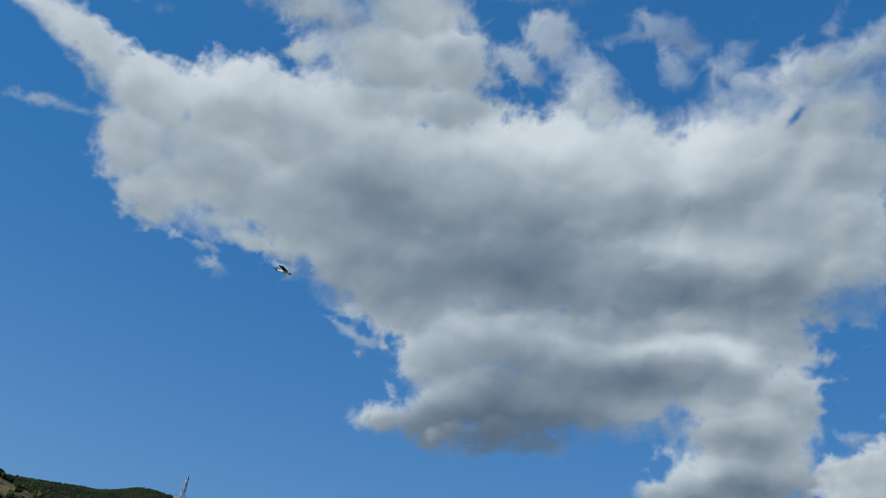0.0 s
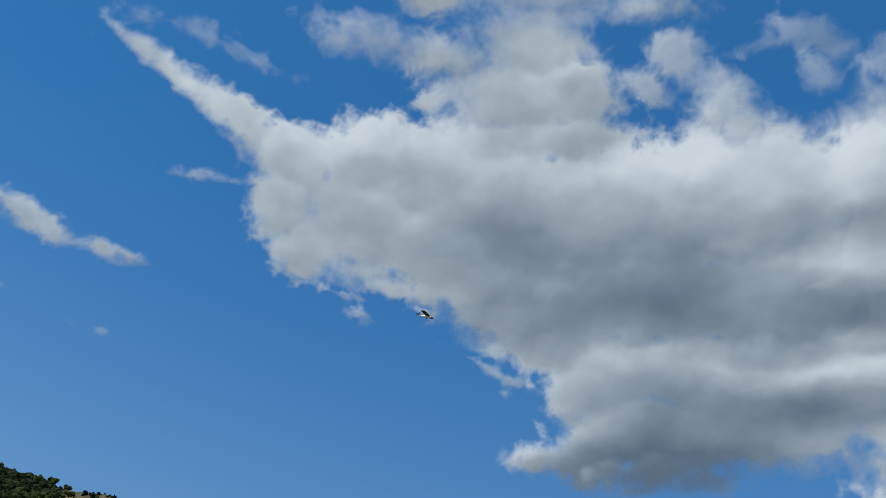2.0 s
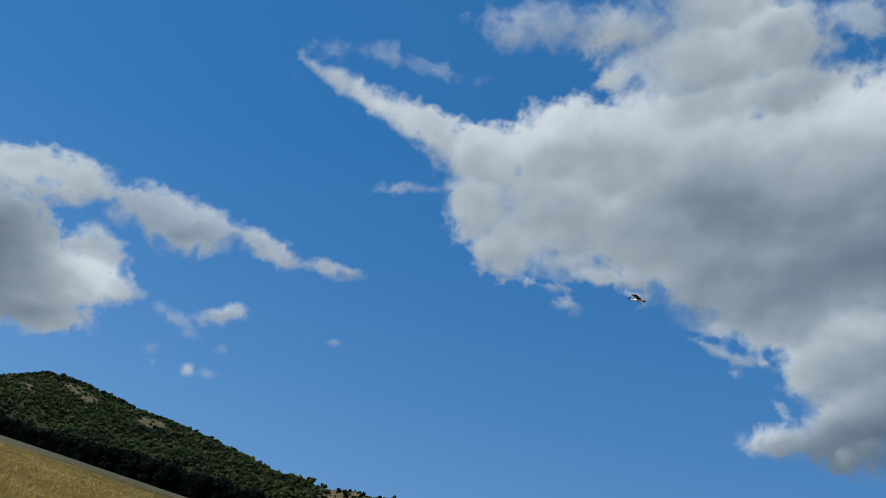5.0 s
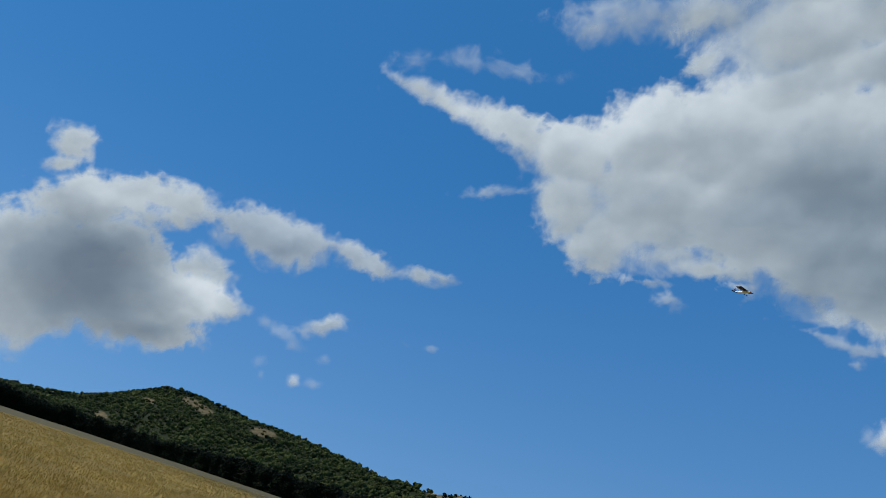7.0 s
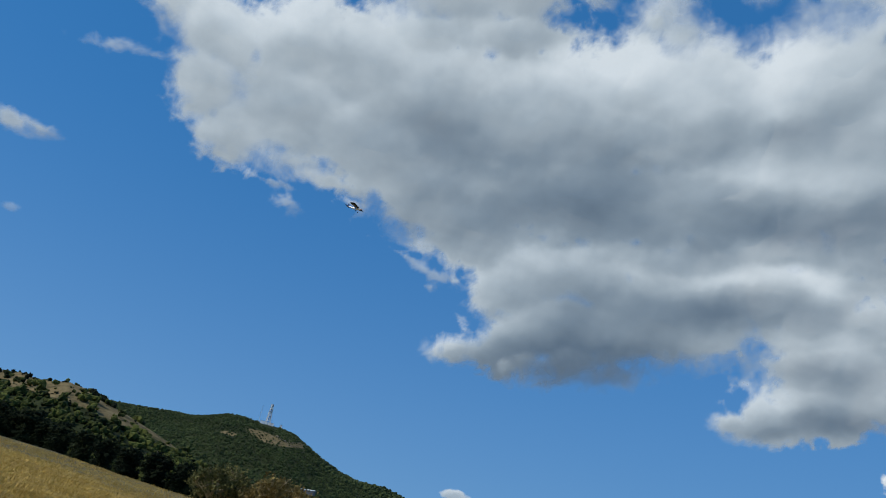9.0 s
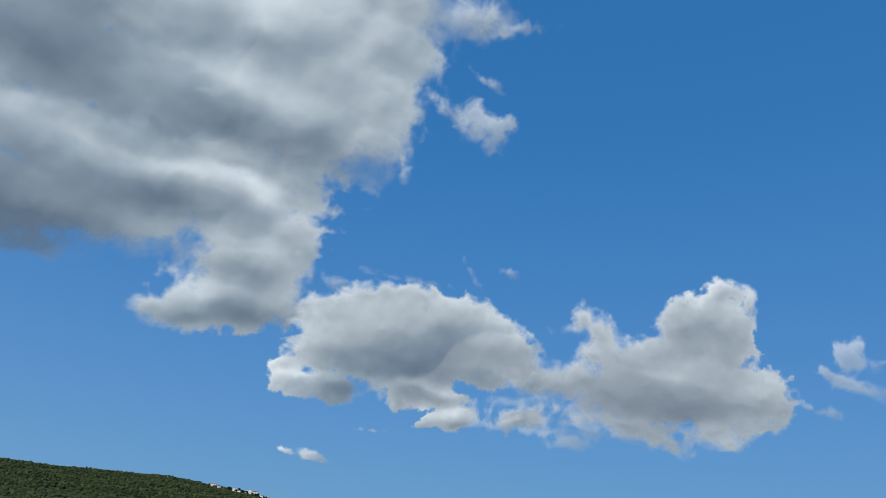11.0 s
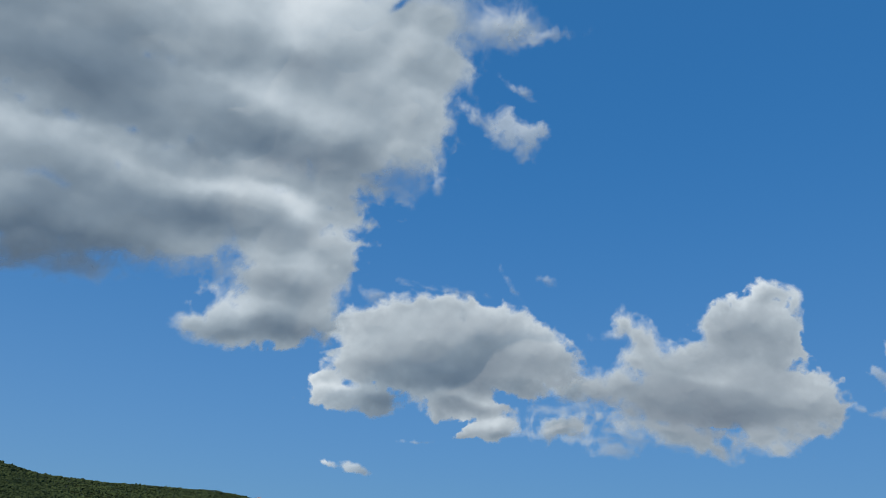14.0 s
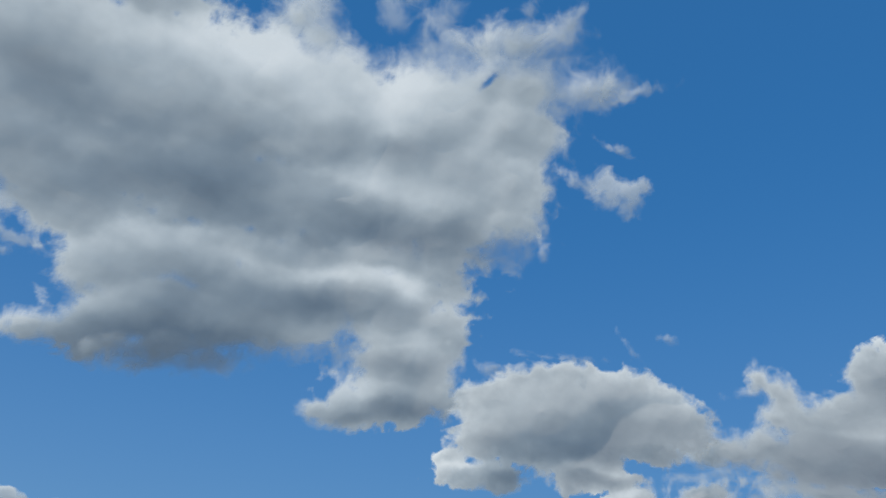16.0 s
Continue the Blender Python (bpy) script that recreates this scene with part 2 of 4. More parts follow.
PANE = plain("window_pane", (0.03, 0.04, 0.05), 0.15, grain=3)
STEEL = plain("galvanised_steel", (0.62, 0.63, 0.64), 0.5, 0.3, grain=4, spread=0.15)
DARK_STEEL = plain("dark_steel", (0.10, 0.11, 0.13), 0.5, 0.4, grain=4)
RED_PAINT = plain("red_paint", (0.45, 0.10, 0.07), 0.6, grain=4)
SHEET = plain("pale_sheeting", (0.50, 0.54, 0.54), 0.4, grain=2, spread=0.15)
WHITE_FILM = plain("white_covering", (0.82, 0.83, 0.84), 0.35, grain=8, spread=0.05)
BLACK_FILM = plain("black_covering", (0.006, 0.0065, 0.008), 0.7, grain=8)
BLUE_FILM = plain("blue_covering", (0.03, 0.07, 0.20), 0.4, grain=8)
RUBBER = plain("rubber", (0.02, 0.02, 0.02), 0.8, grain=30)
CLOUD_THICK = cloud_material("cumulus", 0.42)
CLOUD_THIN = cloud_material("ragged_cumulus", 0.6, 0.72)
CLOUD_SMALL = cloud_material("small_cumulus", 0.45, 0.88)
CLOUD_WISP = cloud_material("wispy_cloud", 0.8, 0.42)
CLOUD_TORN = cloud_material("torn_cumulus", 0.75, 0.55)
CLOUD_FRINGE = cloud_material("shaded_fringe", 0.4, 0.6)
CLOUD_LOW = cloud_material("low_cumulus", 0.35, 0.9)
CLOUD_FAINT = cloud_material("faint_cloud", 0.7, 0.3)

# ---- helpers for building ----


def lattice_noise(p, seed=0):
    """Smooth noise in -1..1 at the points p (n x 3)."""
    i = np.floor(p).astype(np.int64)
    f = p - i
    w = f * f * f * (f * (f * 6 - 15) + 10)
    total = np.zeros(len(p))
    for dx in (0, 1):
        for dy in (0, 1):
            for dz in (0, 1):
                h = ((i[:, 0] + dx) * 374761393 + (i[:, 1] + dy) * 668265263 + (i[:, 2] + dz) * 2147483647 + seed * 1274126177) & 0xFFFFFFFF
                h = ((h ^ (h >> 13)) * 1274126177) & 0xFFFFFFFF
                h = ((h ^ (h >> 16)) * 2246822519) & 0xFFFFFFFF
                h = h ^ (h >> 15)
                gx, gy, gz = (h & 1023) / 511.5 - 1, ((h >> 10) & 1023) / 511.5 - 1, ((h >> 20) & 1023) / 511.5 - 1
                dot = gx * (f[:, 0] - dx) + gy * (f[:, 1] - dy) + gz * (f[:, 2] - dz)
                ww = (w[:, 0] if dx else 1 - w[:, 0]) * (w[:, 1] if dy else 1 - w[:, 1]) * (w[:, 2] if dz else 1 - w[:, 2])
                total += dot * ww
    return total * 1.1


def fbm(p, octaves, gain=0.5, seed=0, billow=False):
    total, amp = np.zeros(len(p)), 1.0
    for k in range(octaves):
        n = lattice_noise(p * 2.03 ** k + 17.3 * k, seed + k)
        total += amp * ((0.35 - np.abs(n)) * 1.6 if billow else n)
        amp *= gain
    return total


def mesh_object(name, verts, faces, mat, parent=None, smooth=False, attributes=None):
    me = bpy.data.meshes.new(name)
    verts, faces = np.asarray(verts, dtype=np.float32), np.asarray(faces, dtype=np.int32)
    k = faces.shape[1]
    me.vertices.add(len(verts))
    me.vertices.foreach_set("co", verts.ravel())
    me.loops.add(faces.size)
    me.loops.foreach_set("vertex_index", faces.ravel())
    me.polygons.add(len(faces))
    me.polygons.foreach_set("loop_start", np.arange(len(faces), dtype=np.int32) * k)
    me.polygons.foreach_set("use_smooth", np.full(len(faces), smooth))
    for key, values in (attributes or {}).items():
        me.attributes.new(key, "FLOAT", "POINT").data.foreach_set("value", np.asarray(values, dtype=np.float32))
    me.update(calc_edges=True)
    me.materials.append(mat)
    ob = new(name, me)
    ob.parent = parent
    return ob


def part(name, bm, mat, parent=None, label="", smooth=False):
    me = bpy.data.meshes.new(name)
    bmesh.ops.recalc_face_normals(bm, faces=bm.faces)
    for f in bm.faces:
        f.smooth = smooth
    bm.to_mesh(me)
    bm.free()
    me.materials.append(mat)
    ob = new(name, me)
    ob.parent = parent
    return tagged(ob, label)


def add_box(bm, size, m, bevel=0.0):
    made = bmesh.ops.create_cube(bm, size=1.0, matrix=m @ Matrix.Diagonal((*size, 1)))
    if bevel:
        edges = {e for v in made["verts"] for e in v.link_edges}
        bmesh.ops.bevel(bm, geom=list(edges), offset=bevel, segments=2, affect="EDGES", profile=0.6)


def add_tube(bm, a, b, ra, rb, sides=6):
    a, b = Vector(a), Vector(b)
    d = b - a
    m = Matrix.Translation((a + b) / 2) @ d.to_track_quat("Z", "Y").to_matrix().to_4x4()
    bmesh.ops.create_cone(bm, cap_ends=True, segments=sides, radius1=ra, radius2=rb, depth=d.length, matrix=m)


def thing(name, label, category, m=None, group="", kind=""):
    ob = tagged(new(name), label, category, group, kind)
    if m is not None:
        ob.matrix_world = m
    return ob


# ---- the lie of the land ----
def profile(az, table):
    return np.interp(az, [p[0] for p in table], [p[1] for p in table])


EDGE = [(-180, 60), (-100, 320), (-58, 300), (-43, 205), (-28, 150), (-24.4, 138), (-20.4, 106), (-16.7, 92), (-13, 92), (-8, 108), (0, 118), (10, 110), (22, 60), (60, 45), (180, 60)]
SPUR = [(-95, 3.45), (-75, 5.45), (-59, 7.3), (-56, 8.4), (-53.4, 9.35), (-52.6, 9.75), (-51.0, 9.9), (-48.4, 9.68), (-44, 9.35), (-39, 8.52), (-34, 7.75), (-30.6, 7.6), (-28.3, 7.95), (-27.4, 7.8), (-25.4, 8.3), (-23.5, 7.9), (-22, 7.3), (-20, 6.4), (-16.6, 5.2), (-14.6, 4.3), (-12, 2.85), (-8, 0.55), (0, -2.95)]
SPUR_R = [(-95, 1000), (-58, 1000), (-50, 880), (-40, 720), (-30, 540), (-25, 470), (-14, 400), (0, 400)]
MAST_HILL = [(-40, 5.50), (-26, 7.10), (-21.8, 7.60), (-20, 7.70), (-18.1, 7.85), (-16.2, 8.05), (-14, 8.62), (-12.8, 8.66), (-11.8, 8.54), (-10.8, 8.54), (-9.7, 8.44), (-8.5, 8.22), (-7.1, 7.44), (-5.8, 6.69), (-4.6, 6.19), (-2.9, 5.69), (-1.4, 5.64), (0.2, 5.24), (2, 4.65), (4.4, 4.20), (5.8, 4.25), (7.8, 4.25), (9.8, 3.95), (11.9, 3.45), (14.1, 2.85), (16.5, 2.30), (22, 0.07), (30, -2.93)]
FAR_HILL = [(-6, -2.0), (0, 1.0), (6, 2.2), (12, 2.4), (16.4, 2.3), (21, 2.1), (25, 2.15), (28.7, 2.05), (31.5, 1.82), (33.3, 1.62), (35.1, 1.38), (37, 0.9), (39, 0.5), (41, 0.05), (43, -0.4), (45, -0.55), (47, -0.72), (49, -0.8), (60, -1.6), (80, -2.0)]
DRY_LOW = [(-33.5, 7.7), (-32, 7.2), (-30.3, 6.7), (-27.4, 6.9), (-24.3, 6.7), (-21, 6.05), (-18.7, 5.72), (-16.7, 5.1), (-14, 4.6)]
KNOLL = [(-20, 2.6), (-10, 3.5), (-5.6, 3.3), (-2, 2.7), (2, 2.0), (5, 1.2), (10, 0.0), (20, -2)]
MAST_R, FAR_R = 1500.0, 2400.0
EYE = 1.6


def ease(x):
    x = np.clip(x, 0, 1)
    return x * x * (3 - 2 * x)


def ridge(az, r, table, far, start, drop):
    """Height of a ridge whose crest stands at the distance far: it climbs from start and falls off behind."""
    crest = EYE + far * np.tan(np.radians(profile(az, table)))
    x = np.clip((r - start) / (far - start), 0, 1)
    climb = 0.3 * ease(x) + 0.7 * x ** 1.35
    fall = 1 - ease((r - far) / drop)
    return np.where(r < far + drop, np.where(r < far, climb, fall) * (crest + 25) - 25, -200.0)


def land(az, r):
    """Height of the ground at compass angle az and distance r."""
    a = np.radians(az)
    near = np.minimum(r, profile(az, EDGE) + 0.35 * np.maximum(r - profile(az, EDGE), 0))
    near = np.minimum(near, 420)
    x, y = near * np.sin(a), near * np.cos(a)
    z = np.maximum(-0.093 * x + 0.0363 * y, -26.0)
    z = z - np.maximum(r - 420, 0) * 0.02
    z = np.maximum(z, -75)
    edge = profile(az, EDGE)
    for table, far, start, drop in ((SPUR, profile(az, SPUR_R), edge * 0.98, 260.0), (KNOLL, 450.0, 180.0, 220.0), (MAST_HILL, MAST_R, 520.0, 500.0), (FAR_HILL, FAR_R, 900.0, 900.0)):
        z = np.maximum(z, ridge(az, r, table, far, start, drop))
    x, y = r * np.sin(a), r * np.cos(a)
    p = np.stack([x, y, np.zeros_like(x)], -1).reshape(-1, 3)
    rough = fbm(p / 120.0, 4, 0.5, 5).reshape(np.shape(x)) * 5.0 * ease((r - edge * 1.1) / 250.0) * (1 - np.exp(-((az + 10.6) / 2.2) ** 2) * (r > 1100))
    ripple = fbm(p / 9.0, 2, 0.5, 9).reshape(np.shape(x)) * 0.10 * ease(r / 10)
    return z + rough + ripple


def on_land(az, r, lift=0.0):
    a = radians(az)
    return Vector((r * math.sin(a), r * math.cos(a), float(land(np.array([az]), np.array([r]))[0]) + lift))


def crop_cover(az, r):
    """1 on the stubble field, 0 on the slopes and woods beyond it; a second field lies further down the valley."""
    near = 1 - ease((r - profile(az, EDGE) * 0.985) / 3.0)
    second = ease((az + 3.0) / 1.0) * (1 - ease((az - 5.0) / 1.0)) * ease((r - 345) / 15) * (1 - ease((r - 455) / 20))
    return np.maximum(near, second)


def dry_cover(az, r):
    """Bare turf on the spur's shoulder and in its clearings, and on the quarry face under the mast."""
    up = np.degrees(np.arctan2(land(az, r) - EYE, np.maximum(r, 1.0)))
    far = profile(az, SPUR_R)
    shoulder = ease((az + 32.5) / 2) * (1 - ease((az + 14.8) / 1.5)) * ease((up - profile(az, DRY_LOW) + 0.2) / 0.4) * (r < far * 1.2) * (r > far * 0.4)
    spots = 0.0
    for a, e, wa, we in ((-50.6, 9.45, 1.0, 0.3), (-49.3, 9.05, 0.9, 0.3), (-44.7, 8.75, 1.2, 0.36), (-53.4, 8.6, 0.6, 0.22), (-56.2, 6.7, 0.8, 0.25)):
        spots = spots + np.exp(-((az - a) / wa) ** 2 - ((up - e) / we) ** 2) * (r < far * 1.2) * (r > far * 0.4)
    face = 0.0
    for a, e, wa, we in ((-9.3, 7.35, 1.2, 0.22), (-11.5, 7.75, 1.0, 0.28), (-10.4, 7.5, 0.8, 0.3), (-13.4, 7.25, 0.8, 0.2), (-8.0, 7.55, 0.5, 0.25)):
        face = face + np.exp(-((az - a) / wa) ** 2 - ((up - e) / we) ** 2) * (r > 800) * (r < 1520)
    return np.clip(shoulder * 0.72 + spots * 1.0 + face * 0.85, 0, 1)


def ground_sheet():
    az = np.concatenate([np.arange(-180, -66, 3.0), np.arange(-66, 62, 0.25), np.arange(62, 179, 3.0), [180.0]])
    r = np.concatenate([[0.0], np.geomspace(1.0, 90, 70), np.geomspace(93, 1650, 210), np.geomspace(1690, 4700, 50)])
    A, Rr = np.meshgrid(az, r, indexing="ij")
    Zz = land(A.ravel(), Rr.ravel()).reshape(A.shape)
    Zz[:, 0] = 0.0
    rad = np.radians(A)
    verts = np.stack([Rr * np.sin(rad), Rr * np.cos(rad), Zz], -1).reshape(-1, 3)
    n, k = A.shape
    i, j = np.meshgrid(np.arange(n - 1), np.arange(k - 1), indexing="ij")
    a = (i * k + j).ravel()
    faces = np.stack([a, a + 1, a + k + 1, a + k], -1)
    ob = mesh_object("ground", verts, faces, LAND, smooth=True, attributes={"dry": dry_cover(A, Rr).ravel(), "crop": crop_cover(A, Rr).ravel(), "swath": np.where(A < -12.5, profile(A, EDGE) / np.maximum(Rr, 1.0) - 1, 9.0).ravel(), "row": (Rr * (np.cos(rad) + 0.11 * np.sin(rad))).ravel()})
    return tagged(ob, "golden stubble field rising to scrub-covered hills", "ground", kind="structure")


ground_sheet()

# ---- clouds: a far backdrop of vapour, each cloud heaped up from puffs (az, el, half width, half height, lean) ----
GREAT_TAIL = [(-43.0,38.5,1.0,0.35,-12), (-40.8,38.3,1.5,0.5,-14), (-38.0,37.9,2.0,0.65,-13), (-35.2,37.6,2.2,0.85,-12), (-32.2,37.3,2.2,1.2,-12), (-29.2,36.8,2.4,1.7,-14)]
GREAT_TAIL_CORES = [(-33.9,37.3,3.6,1.7,-15,-0.15)]
GREAT_WEST = [(-24.2,36.0,3.7,3.0,11), (-23.7,32.2,2.8,2.9,20), (-20.7,29.7,2.7,2.7,-23), (-16.7,37.6,5.9,3.6,16), (-16.8,32.9,5.0,4.3,6), (-10.3,38.0,6.4,4.1,12), (-14.5,28.9,3.2,1.0,4), (-8.7,31.7,6.9,3.2,-9), (-3.4,29.7,5.5,3.7,-21), (-11.1,28.2,3.7,0.7,2), (-0.3,26.8,3.2,1.8,-23)]
GREAT_WEST_CORES = [(-14.3,37.7,5.0,1.4,5,0.12), (-20.7,34.2,3.6,2.0,18,0.05), (-17.9,39.2,7.6,2.2,17,-0.2), (-5.3,39.6,7.3,2.7,9,-0.12), (-0.6,29.1,6.4,3.2,-13,0.1)]
GREAT_TOP = [(-20.5,47.0,3.9,1.2,8), (-24.2,45.8,1.2,1.0,23), (-11.9,47.2,4.9,1.5,-1), (-2.4,49.6,4.4,3.1,6), (-4.7,45.1,4.9,3.1,8), (2.8,46.1,3.7,3.0,-17), (-1.3,53.8,5.5,2.4,5), (10.0,52.5,3.3,0.9,-4), (-12.1,44.1,1.8,1.0,33), (-16.4,51.6,2.6,1.6,8)]
GREAT_TOP_CORES = [(3.5,45.7,2.6,1.7,-17,0.06), (-1.5,48.4,3.9,3.0,6,-0.12), (15.0,47.5,2.5,1.6,-36,0.1)]
GREAT_BODY = [(-3.4,36.2,9.0,6.8,-5), (8.1,36.6,11.0,6.4,-2), (21.0,37.3,8.7,4.9,0), (31.3,35.2,7.5,6.4,-6), (11.8,30.5,11.9,4.1,-4), (24.6,30.6,11.4,3.5,0), (36.6,33.4,4.1,6.2,-8), (1.7,27.3,5.5,2.7,-19), (-5.7,41.3,5.4,2.2,17), (3.3,42.4,4.5,2.2,1)]
GREAT_BODY_CORES = [(11.8,30.5,10.0,3.2,1,0.3), (26.0,28.4,8.3,1.7,0,0.4), (5.0,26.5,4.6,1.8,-10,0.12), (12.1,40.9,6.7,1.8,5,-0.14), (16.9,33.2,11.6,3.2,3,0.12), (-2.9,34.4,7.3,2.7,4,0.08), (31.0,32.2,6.3,1.5,-4,-0.12), (28.8,35.3,4.9,0.9,12,0.2), (9.6,29.9,8.8,2.1,10,0.35), (29.7,32.2,5.9,2.0,-5,-0.16), (14.3,34.9,5.0,1.7,14,0.2), (12.8,40.7,5.7,2.5,6,-0.08), (-1.3,33.9,4.1,2.4,13,0.2)]
GREAT_BASE = [(11.5,24.5,6.8,2.7,-3), (6.7,22.2,2.9,2.5,9), (11.2,20.0,5.9,3.1,7), (13.2,17.4,4.4,1.5,7), (2.5,17.0,1.6,0.95,4), (4.6,17.4,1.4,1.0,8), (7.1,18.0,3.0,2.0,9), (19.9,21.7,8.2,3.7,4), (27.7,23.7,6.1,2.6,-5), (31.9,22.8,2.3,1.9,-1), (16.3,26.1,11.6,1.6,2), (29.2,26.2,5.2,1.9,-6), (33.0,25.3,1.9,1.7,-2), (20.5,25.6,6.5,2.2,0), (34.0,27.6,3.4,1.6,0)]
GREAT_BASE_CORES = [(12.8,17.2,6.6,2.2,7,1.5), (11.0,20.4,3.6,2.7,7,0.3), (24.5,22.2,6.2,1.3,-1,0.6), (15.6,22.0,4.4,1.8,5,0.25), (8.2,19.6,2.3,1.8,8,-0.15), (23.1,24.8,5.1,0.7,-1,-0.26), (29.5,25.2,4.0,0.5,-8,-0.2), (9.8,25.5,5.0,1.0,-1,-0.15), (31.4,24.3,2.3,0.9,-23,-0.26)]
GREAT_EAST = [(21.2,37.9,6.2,5.5,10), (33.2,37.8,6.4,5.2,3), (33.5,33.1,7.8,4.1,-2), (41.1,32.6,2.5,4.1,-2), (40.0,29.9,2.7,1.8,-11), (37.8,41.2,4.0,2.2,0), (42.5,40.7,3.3,2.7,-3), (40.7,37.2,4.1,3.1,-2), (44.3,43.7,2.4,0.8,45), (47.5,45.6,1.1,0.4,54), (48.8,40.0,2.4,1.2,-7), (20.2,42.9,1.7,1.7,-29), (31.7,43.4,1.0,1.6,-6), (35.9,43.8,2.4,1.1,-9), (40.8,44.0,4.0,1.4,4), (17.9,44.1,1.7,1.5,-6), (15.9,39.2,6.4,3.8,14)]
GREAT_EAST_CORES = [(31.1,28.3,5.5,1.8,-6,0.45), (35.3,29.0,2.8,1.4,-8,0.2), (28.8,36.0,2.7,0.7,-5,0.15), (32.4,41.1,2.7,1.3,3,-0.1), (22.2,38.9,9.6,4.4,0,-0.24), (33.0,40.5,6.0,3.0,0,-0.12), (26.6,45.2,2.0,2.5,7,-2.2), (38.1,41.2,0.9,0.4,39,-2.4)]
GREAT_HOOK = [(30.6,21.0,3.9,2.3,3), (34.0,21.1,2.7,2.0,2), (28.1,22.2,2.7,1.8,-16), (31.8,18.3,4.1,2.7,3), (31.0,15.6,4.5,2.0,3), (26.9,15.1,1.9,1.3,22), (25.0,14.2,1.6,0.65,10), (28.3,14.2,3.1,1.0,3), (35.2,16.2,1.1,1.3,2)]
GREAT_HOOK_CORES = [(32.0,14.7,4.0,0.9,3,0.45), (30.8,18.3,3.2,0.8,3,0.25), (30.6,20.5,3.2,0.7,3,-0.1), (27.2,15.6,2.2,1.1,14,-0.2), (32.5,20.2,3.0,0.9,0,-0.15), (27.0,13.7,1.8,0.6,4,0.35)]
GREAT_SHREDS = [(-14.1,25.3,0.95,0.5,-7), (-16.5,26.8,1.6,0.22,-5), (-8.4,26.8,1.2,0.3,1), (-3.1,23.5,1.0,0.2,-21), (-0.8,23.1,1.5,0.4,-12), (0.4,22.8,0.8,0.4,-12), (-0.2,21.7,0.4,0.2,8), (-1.5,24.8,0.8,0.6,-52), (-32.4,31.7,1.4,0.25,14), (-29.4,32.2,1.1,0.25,15), (43.6,27.3,0.3,0.9,13), (53.2,39.5,1.5,0.3,0)]
GREAT_SHREDS_CORES = []
GREAT_VEIL = [(13.9,48.6,2.0,2.0,-6), (18.4,45.6,3.1,1.5,-47), (10.8,46.5,2.1,0.9,-32), (-13.2,43.7,1.8,0.6,34), (48.3,40.3,1.7,0.9,-7), (46.1,44.7,1.9,0.8,44)]
GREAT_VEIL_CORES = []
UPPER_SCRAPS = [(26.9,49.0,2.6,0.9,-36), (23.8,48.6,2.0,0.4,5), (32.9,45.5,2.1,0.8,54), (27.9,45.6,1.7,0.7,-64), (42.6,46.3,0.6,1.2,-39), (32.9,45.5,1.4,1.0,-50), (-42.6,39.8,0.9,0.3,50), (-40.0,40.9,2.0,0.35,25), (-36.0,41.3,2.6,0.35,5), (-31.0,41.5,1.6,0.35,5)]
UPPER_SCRAPS_CORES = []
LONE_PUFF = [(50.6,31.7,1.8,1.1,-17), (49.3,33.0,0.6,1.1,25), (46.6,33.4,1.4,0.4,-40), (50.7,35.2,0.6,0.1,-28), (52.1,32.1,0.9,0.5,13)]
LONE_PUFF_CORES = [(50.6,31.6,1.7,0.9,-7,0.05)]
MIDDLE_CLOUD = [(43.3,15.0,5.2,3.1,5), (39.5,15.6,3.3,1.6,7), (38.9,12.8,3.0,1.8,-4), (48.9,15.0,5.0,3.0,-8), (52.3,14.3,3.3,2.3,-17), (54.7,14.2,1.3,1.2,2), (45.8,12.5,7.2,1.5,4), (41.8,17.4,1.8,0.8,6), (44.6,17.8,1.8,0.6,5), (37.6,14.4,1.7,0.5,-8), (36.9,16.2,1.0,0.3,18), (36.9,10.1,2.2,1.0,-2), (39.3,9.9,2.0,1.0,0), (35.4,11.3,0.8,0.4,7), (36.5,12.5,0.6,0.4,7), (46.0,10.4,2.6,1.2,-2), (48.4,9.8,1.9,0.6,-6), (49.5,8.2,1.5,0.8,3), (47.5,7.9,1.1,0.3,18), (44.9,9.3,0.6,0.6,4), (50.6,12.2,3.5,1.3,-4)]
MIDDLE_CLOUD_CORES = [(44.5,12.0,6.7,1.5,0,0.34), (48.1,13.1,4.1,1.4,-1,0.15), (40.5,9.8,1.7,0.6,5,0.5), (46.1,9.8,1.8,0.6,4,0.35), (36.6,10.7,1.7,0.3,1,-0.2), (48.3,10.3,2.3,0.3,-6,-0.2), (49.5,8.8,1.3,0.4,3,-0.2), (49.9,7.7,1.3,0.3,3,0.2)]
